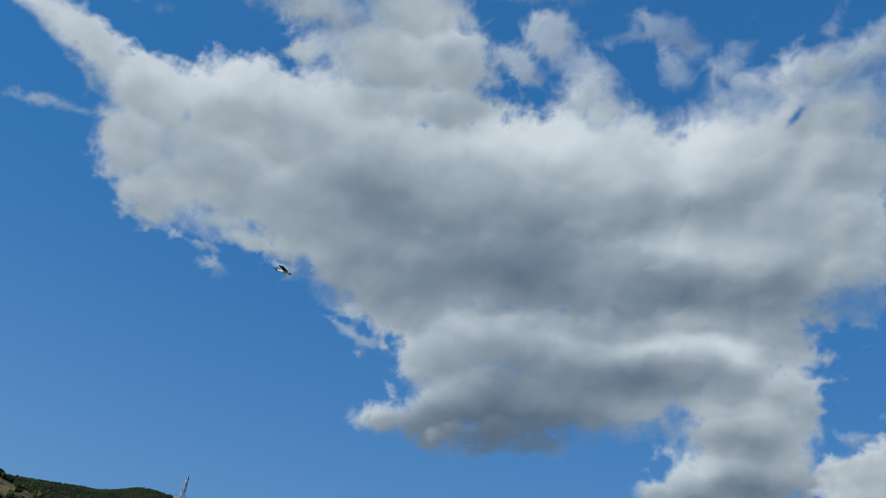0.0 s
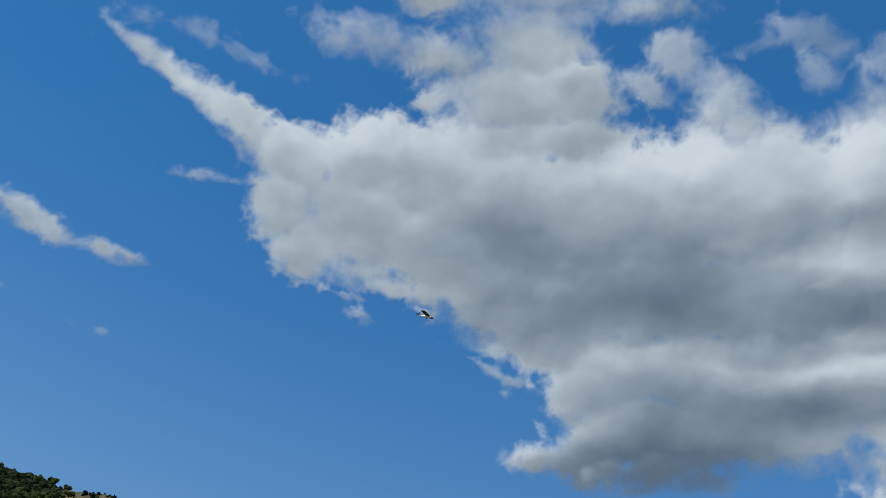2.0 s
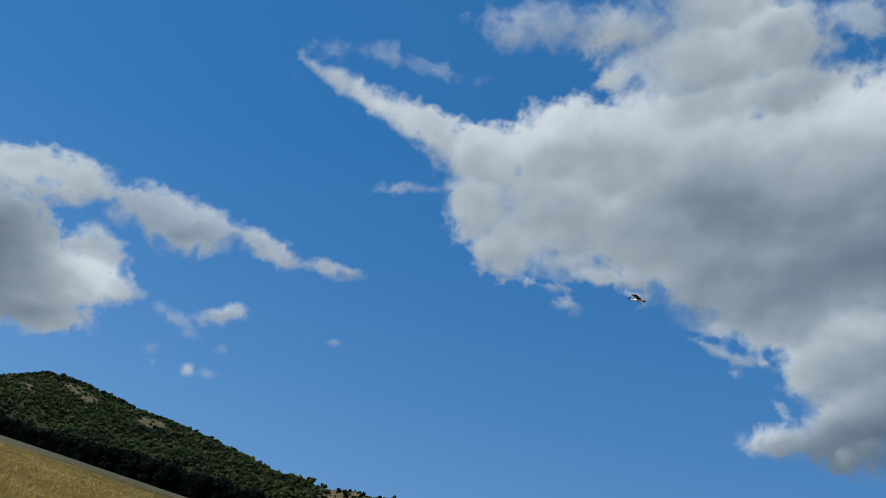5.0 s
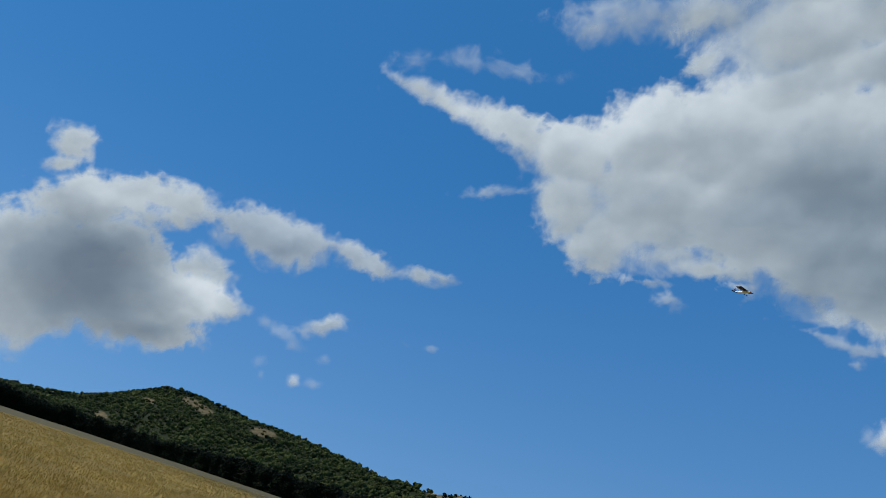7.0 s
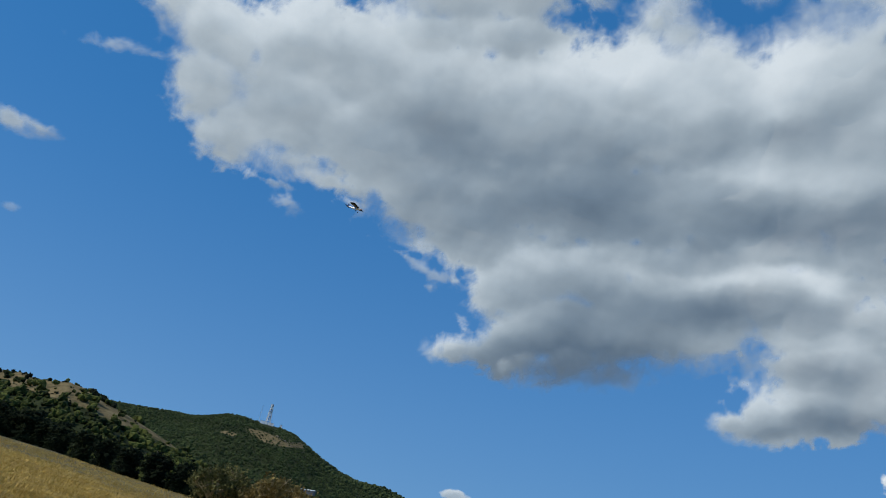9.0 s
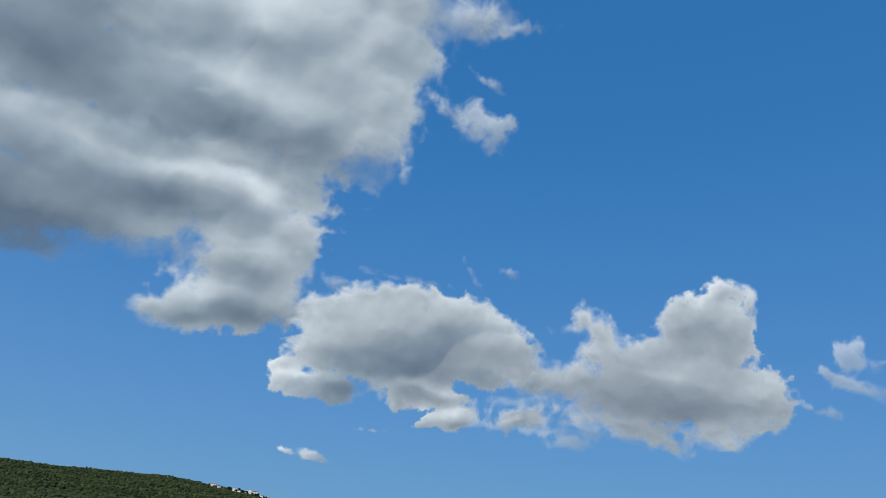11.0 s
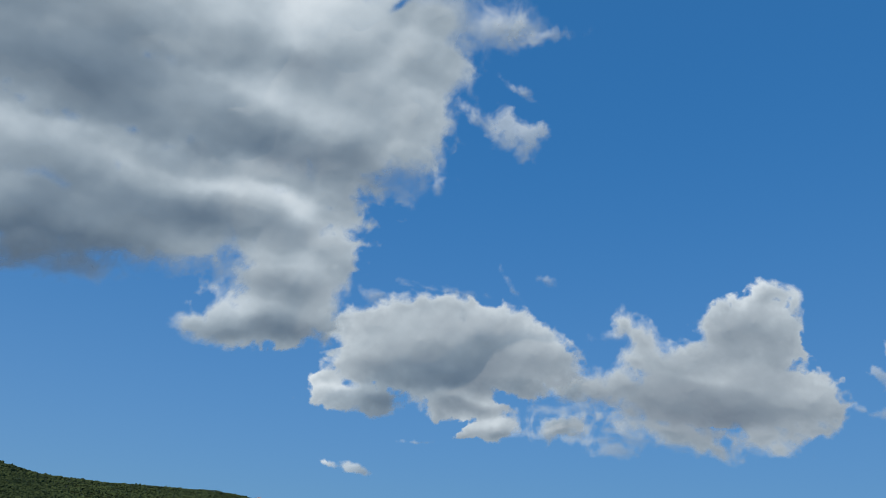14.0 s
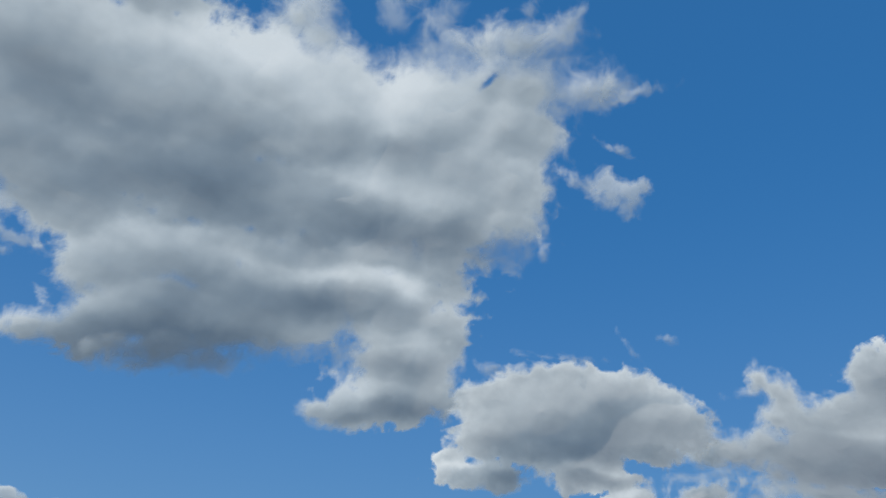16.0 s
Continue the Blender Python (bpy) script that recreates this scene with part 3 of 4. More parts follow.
TWIN_CLOUD = [(59.9,16.7,0.8,0.7,-45), (61.4,15.3,2.0,0.9,-50), (62.6,13.6,2.5,1.3,-45), (63.5,13.2,2.7,1.3,-20), (60.8,13.6,1.0,0.5,-39), (68.0,15.9,2.0,2.2,-1), (69.8,16.4,1.9,2.0,-2), (70.8,14.9,1.6,2.5,-2), (67.7,17.9,0.5,0.5,-2), (70.5,18.5,0.8,0.8,-3), (72.4,17.7,0.4,0.9,-3), (65.3,14.1,2.1,1.2,0), (64.8,11.5,3.8,2.4,1), (68.7,11.5,3.7,2.3,-5), (72.9,10.7,1.9,1.8,-1), (71.1,10.2,3.2,1.6,-5), (62.1,11.0,2.6,1.8,1), (56.6,11.8,3.2,1.1,-3), (59.8,12.2,2.1,1.0,-9), (62.9,8.7,3.8,0.9,-9), (65.6,7.7,1.7,0.5,-24), (69.8,8.4,1.9,0.8,-5), (70.3,7.5,0.6,0.5,-20), (54.6,8.5,1.8,0.75,14)]
TWIN_CLOUD_CORES = [(64.7,10.1,5.2,1.6,-4,0.5), (69.8,9.9,4.1,0.9,0,0.4), (62.5,9.7,2.2,0.9,1,0.15), (65.7,12.4,2.6,0.4,-10,-0.2), (72.8,11.4,1.6,0.7,-1,-0.1), (68.0,14.5,2.5,1.1,-1,0.12), (56.6,11.0,2.7,0.5,-3,0.15), (68.3,12.8,8.0,4.8,-1,0.16)]
TATTERS = [(57.1,9.5,2.6,0.16,-8), (57.6,8.5,2.7,0.12,-6), (57.8,7.6,2.3,0.1,-3), (58.5,6.8,1.1,0.5,-7), (60.0,8.0,2.5,0.3,-8), (55.7,10.0,1.4,0.2,2), (78.8,13.3,0.9,0.7,-26), (79.8,13.9,0.4,0.5,-4), (76.9,12.2,0.7,0.7,-46), (78.4,11.5,1.3,0.5,-19), (79.6,11.0,0.7,0.3,-13), (81.3,13.0,0.6,0.2,2), (81.3,10.3,0.3,0.2,-2), (76.3,9.9,0.8,0.2,-17), (53.2,20.3,0.5,0.3,3), (58.8,15.6,1.0,0.2,6), (45.0,19.1,2.2,0.2,-7), (38.9,18.1,0.8,0.4,-13), (50.8,19.5,0.5,0.1,-52)]
TATTERS_CORES = []
LOW_PUFFS = [(39.0,4.5,0.85,0.22,-18), (38.6,4.7,0.4,0.18,4), (36.6,4.75,0.35,0.1,-20), (43.3,6.9,0.6,0.08,4), (4.0,6.05,0.6,0.24,9), (5.1,6.0,0.7,0.2,-6), (4.4,6.3,0.4,0.22,9), (9.3,5.95,0.8,0.2,0), (11.2,5.7,1.4,0.14,-6)]
LOW_PUFFS_CORES = []
RIGHT_CLOUD = [(95.4,20.5,1.3,0.4,5), (96.2,19.7,0.7,0.5,-9), (92.0,17.2,2.9,1.1,8), (94.9,16.9,2.7,1.6,-1), (89.3,16.3,1.9,0.8,18), (87.3,15.5,1.1,0.4,13), (89.5,14.9,1.7,0.7,-15), (92.5,14.9,2.2,1.4,-5), (93.2,12.0,2.1,1.8,-3), (95.5,12.6,2.0,5.8,-4), (98.0,12.5,3.7,7.1,-5), (89.0,10.4,1.8,0.8,15), (87.1,9.6,1.1,0.4,15), (89.7,9.4,2.1,1.0,-18), (91.8,9.3,2.3,1.9,-13), (88.8,8.4,1.6,0.5,-28), (93.8,8.9,2.7,2.6,-1), (89.4,12.2,0.3,0.3,-2), (91.2,6.4,0.4,0.5,-34), (92.0,5.1,2.6,0.7,-8), (90.3,5.2,1.4,0.3,1), (93.9,4.7,2.9,1.2,-8)]
RIGHT_CLOUD_CORES = [(91.9,4.7,4.0,1.1,-5,1.4), (92.1,11.7,1.7,1.6,-3,0.6), (93.9,9.6,2.0,0.8,-13,0.4), (92.3,7.4,2.0,0.8,-23,0.35), (89.6,8.6,1.8,0.6,-17,0.45), (93.1,14.3,2.1,1.0,-4,0.35), (89.0,14.1,1.5,0.5,-3,0.2), (95.8,11.1,2.6,4.6,-3,0.55)]
LEFT_CLOUD = [(-63.3,20.4,3.8,1.6,29), (-59.8,22.6,3.2,1.2,19), (-56.6,23.4,1.7,1.1,10), (-57.3,22.0,2.1,0.8,26), (-66.3,23.8,1.1,1.2,33), (-66.1,22.3,1.0,0.5,32), (-61.1,16.1,4.8,3.6,25), (-59.7,18.1,2.7,2.8,26), (-64.8,14.4,3.8,5.0,26), (-57.4,15.9,3.9,2.3,1), (-54.2,16.8,2.6,1.5,6), (-51.3,17.0,1.6,0.8,11), (-53.8,19.2,1.8,1.1,2), (-57.4,13.3,4.0,1.5,6), (-54.8,12.9,1.4,0.6,10), (-53.7,15.2,1.6,0.9,22)]
LEFT_CLOUD_CORES = [(-61.2,16.5,4.2,2.8,12,1.3), (-60.5,13.6,4.0,1.6,13,0.7), (-56.0,13.0,2.5,0.8,15,0.5), (-53.3,17.9,2.4,1.5,10,-0.25), (-51.5,16.7,1.5,0.6,10,-0.2), (-58.5,22.8,4.5,1.3,22,-0.12)]
LEFT_CHAIN = [(-51.1,23.4,2.2,1.6,23), (-48.6,23.2,3.2,1.8,6), (-46.2,24.0,2.0,1.0,8), (-52.9,23.6,1.0,0.8,24), (-54.3,23.5,1.4,0.6,3), (-44.0,24.3,0.8,0.25,-6), (-41.9,24.1,1.4,0.9,-11), (-40.0,23.8,1.4,0.7,-17), (-35.6,24.0,1.4,0.65,10), (-34.0,24.3,0.7,0.25,5), (-42.8,17.8,1.3,0.7,28), (-43.7,13.2,0.5,0.4,17)]
LEFT_CHAIN_CORES = [(-48.1,22.6,2.1,0.7,11,0.2)]
FAINT_SCRAPS = [(-47.4,17.0,0.5,0.5,-11), (-45.6,16.4,1.2,0.4,-22), (-46.9,13.7,0.4,0.3,18), (-46.4,12.8,0.4,0.4,18), (-42.3,13.2,0.6,0.3,17), (-35.3,18.1,0.5,0.2,15), (-33.6,18.5,0.4,0.2,15), (-44.8,15.7,0.3,0.3,18), (-41.8,15.5,0.3,0.3,17), (-38.3,23.6,0.6,0.3,-3)]
FAINT_SCRAPS_CORES = []
# extra sheet below the belly; its cores paint the underside's shade
GREAT_FRINGE = [(12.3,17.0,3.8,1.0,7), (15.1,16.7,3.1,0.7,1), (10.0,17.0,2.7,0.6,8)]
GREAT_FRINGE_CORES = [(13.2,16.9,5.3,1.7,7,1.2)]
# where the great cloud's edge is torn and soft, with the added width of its rim
GREAT_SOFT = [(-41.5,38.6,3.5,1.6,-14,0.5), (-14.0,28.0,7.0,1.6,-12,1.1), (-5.0,26.0,4.0,1.5,-25,0.9), (-28.5,33.0,1.5,3.5,0,0.5), (-20.0,46.5,9.0,3.0,0,1.5), (-3.0,52.0,16.0,4.0,0,1.3), (15.0,46.5,8.0,3.5,0,1.1), (27.0,44.0,7.0,3.0,0,1.0), (40.0,43.5,9.0,3.0,0,1.2), (50.0,40.5,4.5,2.0,0,1.4), (40.5,27.2,4.5,1.6,0,1.3), (14.0,16.3,7.0,1.4,6,0.9), (22.0,18.0,5.0,1.0,8,0.5), (46.5,34.0,2.0,6.0,0,0.6)]


def cloud(name, label, puffs, cores, far, mat, seed, rough=1.0, step=0.13, grey=0.3, merge=0.22, shade=0.17, veil=0.5, softer=()):
    """A cloud as a bulging sheet of vapour at the distance far. Cores paint a place darker or brighter by their weight,
    and below -1 thin the rim; veil is the width of its soft rim.
    """
    def spread(p, items):
        for az, el, w, h, lean, *rest in items:
            c = np.array(heading(az, el))
            e = np.cross(c, (0, 0, 1.0))
            e /= np.linalg.norm(e)
            up = np.cross(e, c)
            k = p @ c
            u, v = np.degrees(p @ e / np.maximum(k, 0.2)), np.degrees(p @ up / np.maximum(k, 0.2))
            s, t = math.sin(radians(lean)), math.cos(radians(lean))
            q = np.sqrt(((u * t + v * s) / w) ** 2 + ((v * t - u * s) / h) ** 2)
            yield np.where(k > 0.3, q, 99.0), min(w, h), rest, (v - 0.35 * u) / (0.5 * (abs(h * t) + abs(w * s)) + 0.5 * min(w, h))
    pad = 3.0
    a0, a1 = min(p[0] - p[2] / math.cos(radians(p[1])) for p in puffs) - pad, max(p[0] + p[2] / math.cos(radians(p[1])) for p in puffs) + pad
    e0, e1 = min(p[1] - max(p[3], p[2] * 0.5) for p in puffs) - pad, max(p[1] + max(p[3], p[2] * 0.5) for p in puffs) + pad
    mid = math.cos(radians((e0 + e1) / 2))
    A, E = np.meshgrid(np.arange(a0, a1, step / mid), np.arange(e0, e1, step), indexing="ij")
    a, e = np.radians(A.ravel()), np.radians(E.ravel())
    way = np.stack([np.cos(e) * np.sin(a), np.cos(e) * np.cos(a), np.sin(e)], -1)
    deg = way * 57.3
    warp = np.stack([fbm(deg / 3.4, 5, 0.52, seed + s) for s in (11, 23, 37)], -1) * (0.010 * rough)
    bent = way + warp
    bent /= np.linalg.norm(bent, axis=1)[:, None]
    soft, swell, heft, crowd, lit = np.zeros(len(way)), np.zeros(len(way)), np.zeros(len(way)), np.full(len(way), 1e-12), np.zeros(len(way))
    for q, size, _, height in spread(bent, puffs):
        near = np.exp(np.clip((1 - q) * min(size, 3.0) / 0.3, -40, 30))
        crowd += near
        lit += near * np.clip(height, -1.2, 1.2)
        share = np.exp(np.clip((1 - q) * min(size, 3.0) / merge, -40, 14))
        soft += share
        swell += np.exp(np.clip((1 - q) * min(size, 3.0) / 1.1, -40, 14))
        heft += share * min(size, 2.2)
    rim = merge * np.log(soft + 1e-16) - 0.08
    heap = 1.1 * np.log(swell + 1e-16) - 0.6
    rough = rough * np.clip(heft / (soft + 1e-16) / 1.3, 0.35, 1.0)
    rim = np.maximum(rim, heap - 0.7 - 3.0 * np.clip(1.6 - heft / (soft + 1e-16), 0, 1))
    rough = rough * np.clip(1.25 - rim / 1.6, 0.2, 1.0)
    rim += rough * (0.8 * fbm(deg / 2.3, 5, 0.55, seed, True) + 0.28 * fbm(deg / 0.8, 3, 0.6, seed + 5))
    rim = rim / np.clip(heft / (soft + 1e-16) / 1.1, 0.5, 1.0)
    # painted shading for the emission: grey inside, bright rim, paler puff tops
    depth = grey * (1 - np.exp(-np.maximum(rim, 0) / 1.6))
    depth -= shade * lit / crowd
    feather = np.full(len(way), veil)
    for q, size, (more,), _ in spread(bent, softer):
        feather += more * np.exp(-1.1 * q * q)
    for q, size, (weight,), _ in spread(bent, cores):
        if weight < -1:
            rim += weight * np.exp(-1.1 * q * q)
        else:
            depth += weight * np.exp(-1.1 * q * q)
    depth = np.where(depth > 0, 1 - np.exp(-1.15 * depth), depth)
    bulge = np.sqrt(np.clip(heap + 0.6, 0.02, 6)) * far * 0.02
    dist = far - bulge - fbm(deg / 3.4, 2, 0.4, seed + 3) * far * 0.006
    verts = way * dist[:, None] + np.array([0, 0, EYE])
    n, k = A.shape
    i, j = np.meshgrid(np.arange(n - 1), np.arange(k - 1), indexing="ij")
    b = (i * k + j).ravel()
    faces = np.stack([b, b + k, b + k + 1, b + 1], -1)
    faces = faces[(rim[faces] > -1.5 * feather[faces]).any(axis=1)]
    used = np.unique(faces)
    back_to = np.zeros(len(verts), dtype=np.int64)
    back_to[used] = np.arange(len(used))
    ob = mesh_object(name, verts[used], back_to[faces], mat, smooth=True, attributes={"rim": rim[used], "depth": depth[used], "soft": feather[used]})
    return tagged(ob, label, "cloud", "fair-weather clouds", "structure")


GREAT = GREAT_TAIL + GREAT_WEST + GREAT_TOP + GREAT_BODY + GREAT_BASE + GREAT_EAST + GREAT_HOOK
GREAT_CORES = GREAT_TAIL_CORES + GREAT_WEST_CORES + GREAT_TOP_CORES + GREAT_BODY_CORES + GREAT_BASE_CORES + GREAT_EAST_CORES + GREAT_HOOK_CORES
cloud("backdrop_cloud", "huge grey-bellied white cumulus with a trailing tail", GREAT, GREAT_CORES, 3600, CLOUD_THICK, 3, veil=0.85, softer=GREAT_SOFT)
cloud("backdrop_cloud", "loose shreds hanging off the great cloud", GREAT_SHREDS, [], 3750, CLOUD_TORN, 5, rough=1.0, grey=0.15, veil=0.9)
cloud("backdrop_cloud", "soft fringe under the great cloud's belly, painted as its shade", GREAT_FRINGE, GREAT_FRINGE_CORES, 3500, CLOUD_FRINGE, 9, rough=0.7, grey=0.6, veil=1.2)
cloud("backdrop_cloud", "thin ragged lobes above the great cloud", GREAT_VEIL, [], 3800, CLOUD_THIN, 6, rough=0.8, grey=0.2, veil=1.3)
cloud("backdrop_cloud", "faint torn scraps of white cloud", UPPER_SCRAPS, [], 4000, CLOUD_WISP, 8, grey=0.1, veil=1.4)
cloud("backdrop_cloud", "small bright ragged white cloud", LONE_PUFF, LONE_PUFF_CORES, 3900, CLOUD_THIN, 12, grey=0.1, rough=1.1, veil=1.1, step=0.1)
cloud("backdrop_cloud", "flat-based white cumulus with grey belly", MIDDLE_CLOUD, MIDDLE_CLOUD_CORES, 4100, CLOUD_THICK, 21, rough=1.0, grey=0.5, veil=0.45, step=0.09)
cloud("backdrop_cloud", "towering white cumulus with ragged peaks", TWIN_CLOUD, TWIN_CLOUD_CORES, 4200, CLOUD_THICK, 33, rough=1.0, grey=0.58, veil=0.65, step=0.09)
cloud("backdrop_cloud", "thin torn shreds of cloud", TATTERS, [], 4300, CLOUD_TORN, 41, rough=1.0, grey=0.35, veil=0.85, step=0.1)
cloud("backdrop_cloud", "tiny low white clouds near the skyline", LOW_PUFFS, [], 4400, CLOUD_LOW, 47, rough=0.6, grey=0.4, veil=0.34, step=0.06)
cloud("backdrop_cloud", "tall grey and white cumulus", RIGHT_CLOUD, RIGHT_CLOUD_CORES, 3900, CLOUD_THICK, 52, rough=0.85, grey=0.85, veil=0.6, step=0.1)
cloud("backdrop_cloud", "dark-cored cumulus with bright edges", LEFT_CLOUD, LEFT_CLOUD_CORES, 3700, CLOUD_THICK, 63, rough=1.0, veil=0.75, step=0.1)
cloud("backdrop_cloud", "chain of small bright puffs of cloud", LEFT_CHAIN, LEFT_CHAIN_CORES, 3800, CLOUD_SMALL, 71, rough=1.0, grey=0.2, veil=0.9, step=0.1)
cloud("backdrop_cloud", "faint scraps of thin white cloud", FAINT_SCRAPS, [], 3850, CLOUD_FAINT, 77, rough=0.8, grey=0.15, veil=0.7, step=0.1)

# ---- woods and scrub on the hills ----
rng = np.random.default_rng(7)


def lumps(count, subdivisions, seed):
    """A few uneven crown shapes of unit size, as (verts, faces)."""
    made = []
    for k in range(count):
        bm = bmesh.new()
        bmesh.ops.create_icosphere(bm, subdivisions=subdivisions, radius=1.0)
        v = np.array([p.co[:] for p in bm.verts])
        f = np.array([[p.index for p in q.verts] for q in bm.faces])
        bm.free()
        n = fbm(v * 1.6 + 9.1 * k, 3, 0.7, seed + k)
        v = v * (1 + 0.7 * n)[:, None]
        v[:, 2] *= 0.85
        made.append((v, f))
    return made


SIGHT_AZ = np.arange(-70, 62, 0.5)
SIGHT_R = np.geomspace(20, 2700, 200)
_A, _R = np.meshgrid(SIGHT_AZ, SIGHT_R, indexing="ij")
SIGHT = np.maximum.accumulate(np.degrees(np.arctan2(land(_A.ravel(), _R.ravel()).reshape(_A.shape) - EYE, _R)), axis=1)


def scatter(a0, a1, r0, r1, area, tall):
    """Tree positions over a stretch of hillside, one to each patch of that area, where the slope can be seen."""
    n = int(radians(a1 - a0) / 2 * (r1 * r1 - r0 * r0) / area)
    az = rng.uniform(a0, a1, n)
    r = np.sqrt(rng.uniform(r0 * r0, r1 * r1, n))
    z = land(az, r)
    el = np.degrees(np.arctan2(z + tall - EYE, r))
    i = np.clip(((az - SIGHT_AZ[0]) / 0.5).round().astype(int), 0, len(SIGHT_AZ) - 1)
    j = np.clip(np.searchsorted(SIGHT_R, r) - 2, 0, len(SIGHT_R) - 1)
    bare = np.clip(dry_cover(az, r) * 1.5, 0, 0.85)
    clump = fbm(np.stack([r * np.sin(np.radians(az)), r * np.cos(np.radians(az)), z], -1) / 35.0, 3, 0.5, 77)
    near_mast = (np.abs(az + 10.75) < 0.75) & (r > 1440) & (r < 1520)
    village = (az > 31.2) & (az < 37.4) & (r > 2270) & (r < 2360) & (rng.uniform(0, 1, n) < 0.75)
    keep = ~near_mast & ~village & (r > profile(az, EDGE) + 11) & (el > SIGHT[i, j] - 0.05) & (crop_cover(az, r) < 0.05) & (rng.uniform(0, 1, n) > bare + 0.25 * (clump < -0.25))
    az, r, z = az[keep], r[keep], z[keep]
    return np.stack([r * np.sin(np.radians(az)), r * np.cos(np.radians(az)), z], -1)


def woodland(name, label, spots, low, high, shapes, mat, stretch=1.0, smooth=True):
    """One stuff object of many uneven crowns standing at the spots."""
    size = rng.uniform(low, high, len(spots)) * (1 + 0.35 * rng.standard_normal(len(spots)).clip(-1.2, 1.8))
    turn = rng.uniform(0, 2 * math.pi, len(spots))
    pick = rng.integers(0, len(shapes), len(spots))
    verts, faces, base = [], [], 0
    for k, (v, f) in enumerate(shapes):
        which = np.nonzero(pick == k)[0]
        if not len(which):
            continue
        c, s = np.cos(turn[which])[:, None], np.sin(turn[which])[:, None]
        wide = size[which][:, None]
        x, y, z = v[None, :, 0], v[None, :, 1], v[None, :, 2]
        squash = rng.uniform(0.75, 1.25, (len(which), 1)) * stretch
        out = np.stack([(c * x - s * y) * wide, (s * x + c * y) * wide, (z * squash + 0.55) * wide], -1) + spots[which][:, None, :]
        verts.append(out.reshape(-1, 3))
        faces.append((f[None] + (base + np.arange(len(which)) * len(v))[:, None, None]).reshape(-1, 3))
        base += len(which) * len(v)
    ob = mesh_object(name, np.concatenate(verts), np.concatenate(faces), mat, smooth=smooth)
    return tagged(ob, label, "woodland", kind="stuff")


FAR_CROWNS = lumps(8, 1, 250)


def bushy(count, seed):
    """Uneven crowns of unit size, each heaped up from a handful of small clumps."""
    local, made = np.random.default_rng(seed), []
    for k in range(count):
        verts, faces, base = [], [], 0
        for i in range(5):
            v, f = FAR_CROWNS[local.integers(0, 8)]
            d = local.standard_normal(3)
            d *= local.uniform(0.35, 0.75) / np.linalg.norm(d)
            d[2] = abs(d[2]) * 1.1 - 0.25
            verts.append(v * local.uniform(0.34, 0.58) + d)
            faces.append(f + base)
            base += len(v)
        made.append((np.concatenate(verts), np.concatenate(faces)))
    return made


SMALL_CROWNS = bushy(8, 200)
woodland("woodland", "dense green scrub and low trees on the near hillside", scatter(-66, -12, 175, 1010, 12, 3), 1.05, 2.6, SMALL_CROWNS, SCRUB, 1.1, False)
def crest_line(a0, a1, n):
    """Spots for trees along the spur's skyline."""
    a = rng.uniform(a0, a1, n)
    d = profile(a, SPUR_R) * rng.uniform(0.97, 1.0, n)
    return np.stack([d * np.sin(np.radians(a)), d * np.cos(np.radians(a)), land(a, d)], -1)


woodland("woodland", "dark pines along the spur's crest", np.concatenate([crest_line(-54, -37, 170), crest_line(-53.2, -50.5, 60), crest_line(-30, -26.2, 26), crest_line(-23.6, -21.8, 60)]), 0.7, 1.6, SMALL_CROWNS, SHADED_LEAF, 1.7, False)
woodland("woodland", "scattered dark bushes on the dry spur", scatter(-34, -13, 200, 560, 22, 3), 0.4, 1.1, SMALL_CROWNS, SHADED_LEAF, 1.0, False)
woodland("woodland", "continuous dark green forest on the mast hill", scatter(-30, 26, 470, 1560, 10.5, 4), 0.6, 1.7, FAR_CROWNS, FAR_WOOD, 1.0, False)
woodland("woodland", "hazy green forest on the far ridge", scatter(-6, 52, 1350, 2460, 62, 5), 1.3, 3.2, FAR_CROWNS, FAR_WOOD, 1.0, False)
woodland("woodland", "green forest on the far ridge's lower slope", scatter(12, 52, 620, 1350, 26, 3), 0.7, 1.7, FAR_CROWNS, FAR_WOOD, 1.0, False)
woodland("woodland", "low scrub in the valley below the far ridge", scatter(8, 60, 230, 640, 10, 2), 0.5, 1.2, FAR_CROWNS, FAR_WOOD, 0.9, False)
woodland("woodland", "low green bushes on the slope beyond the stubble", scatter(8, 60, 58, 240, 2.0, 1), 0.22, 0.55, FAR_CROWNS, FAR_WOOD, 0.9, False)
village_az = np.concatenate([rng.uniform(30.5, 41.0, 90), rng.uniform(33.5, 37.6, 50)])
village_r = rng.uniform(2330, 2400, len(village_az))
woodland("woodland", "dark trees standing among the ridge's houses", np.stack([village_r * np.sin(np.radians(village_az)), village_r * np.cos(np.radians(village_az)), land(village_az, village_r)], -1), 3.0, 5.5, SMALL_CROWNS, SHADED_LEAF, 1.3, False)


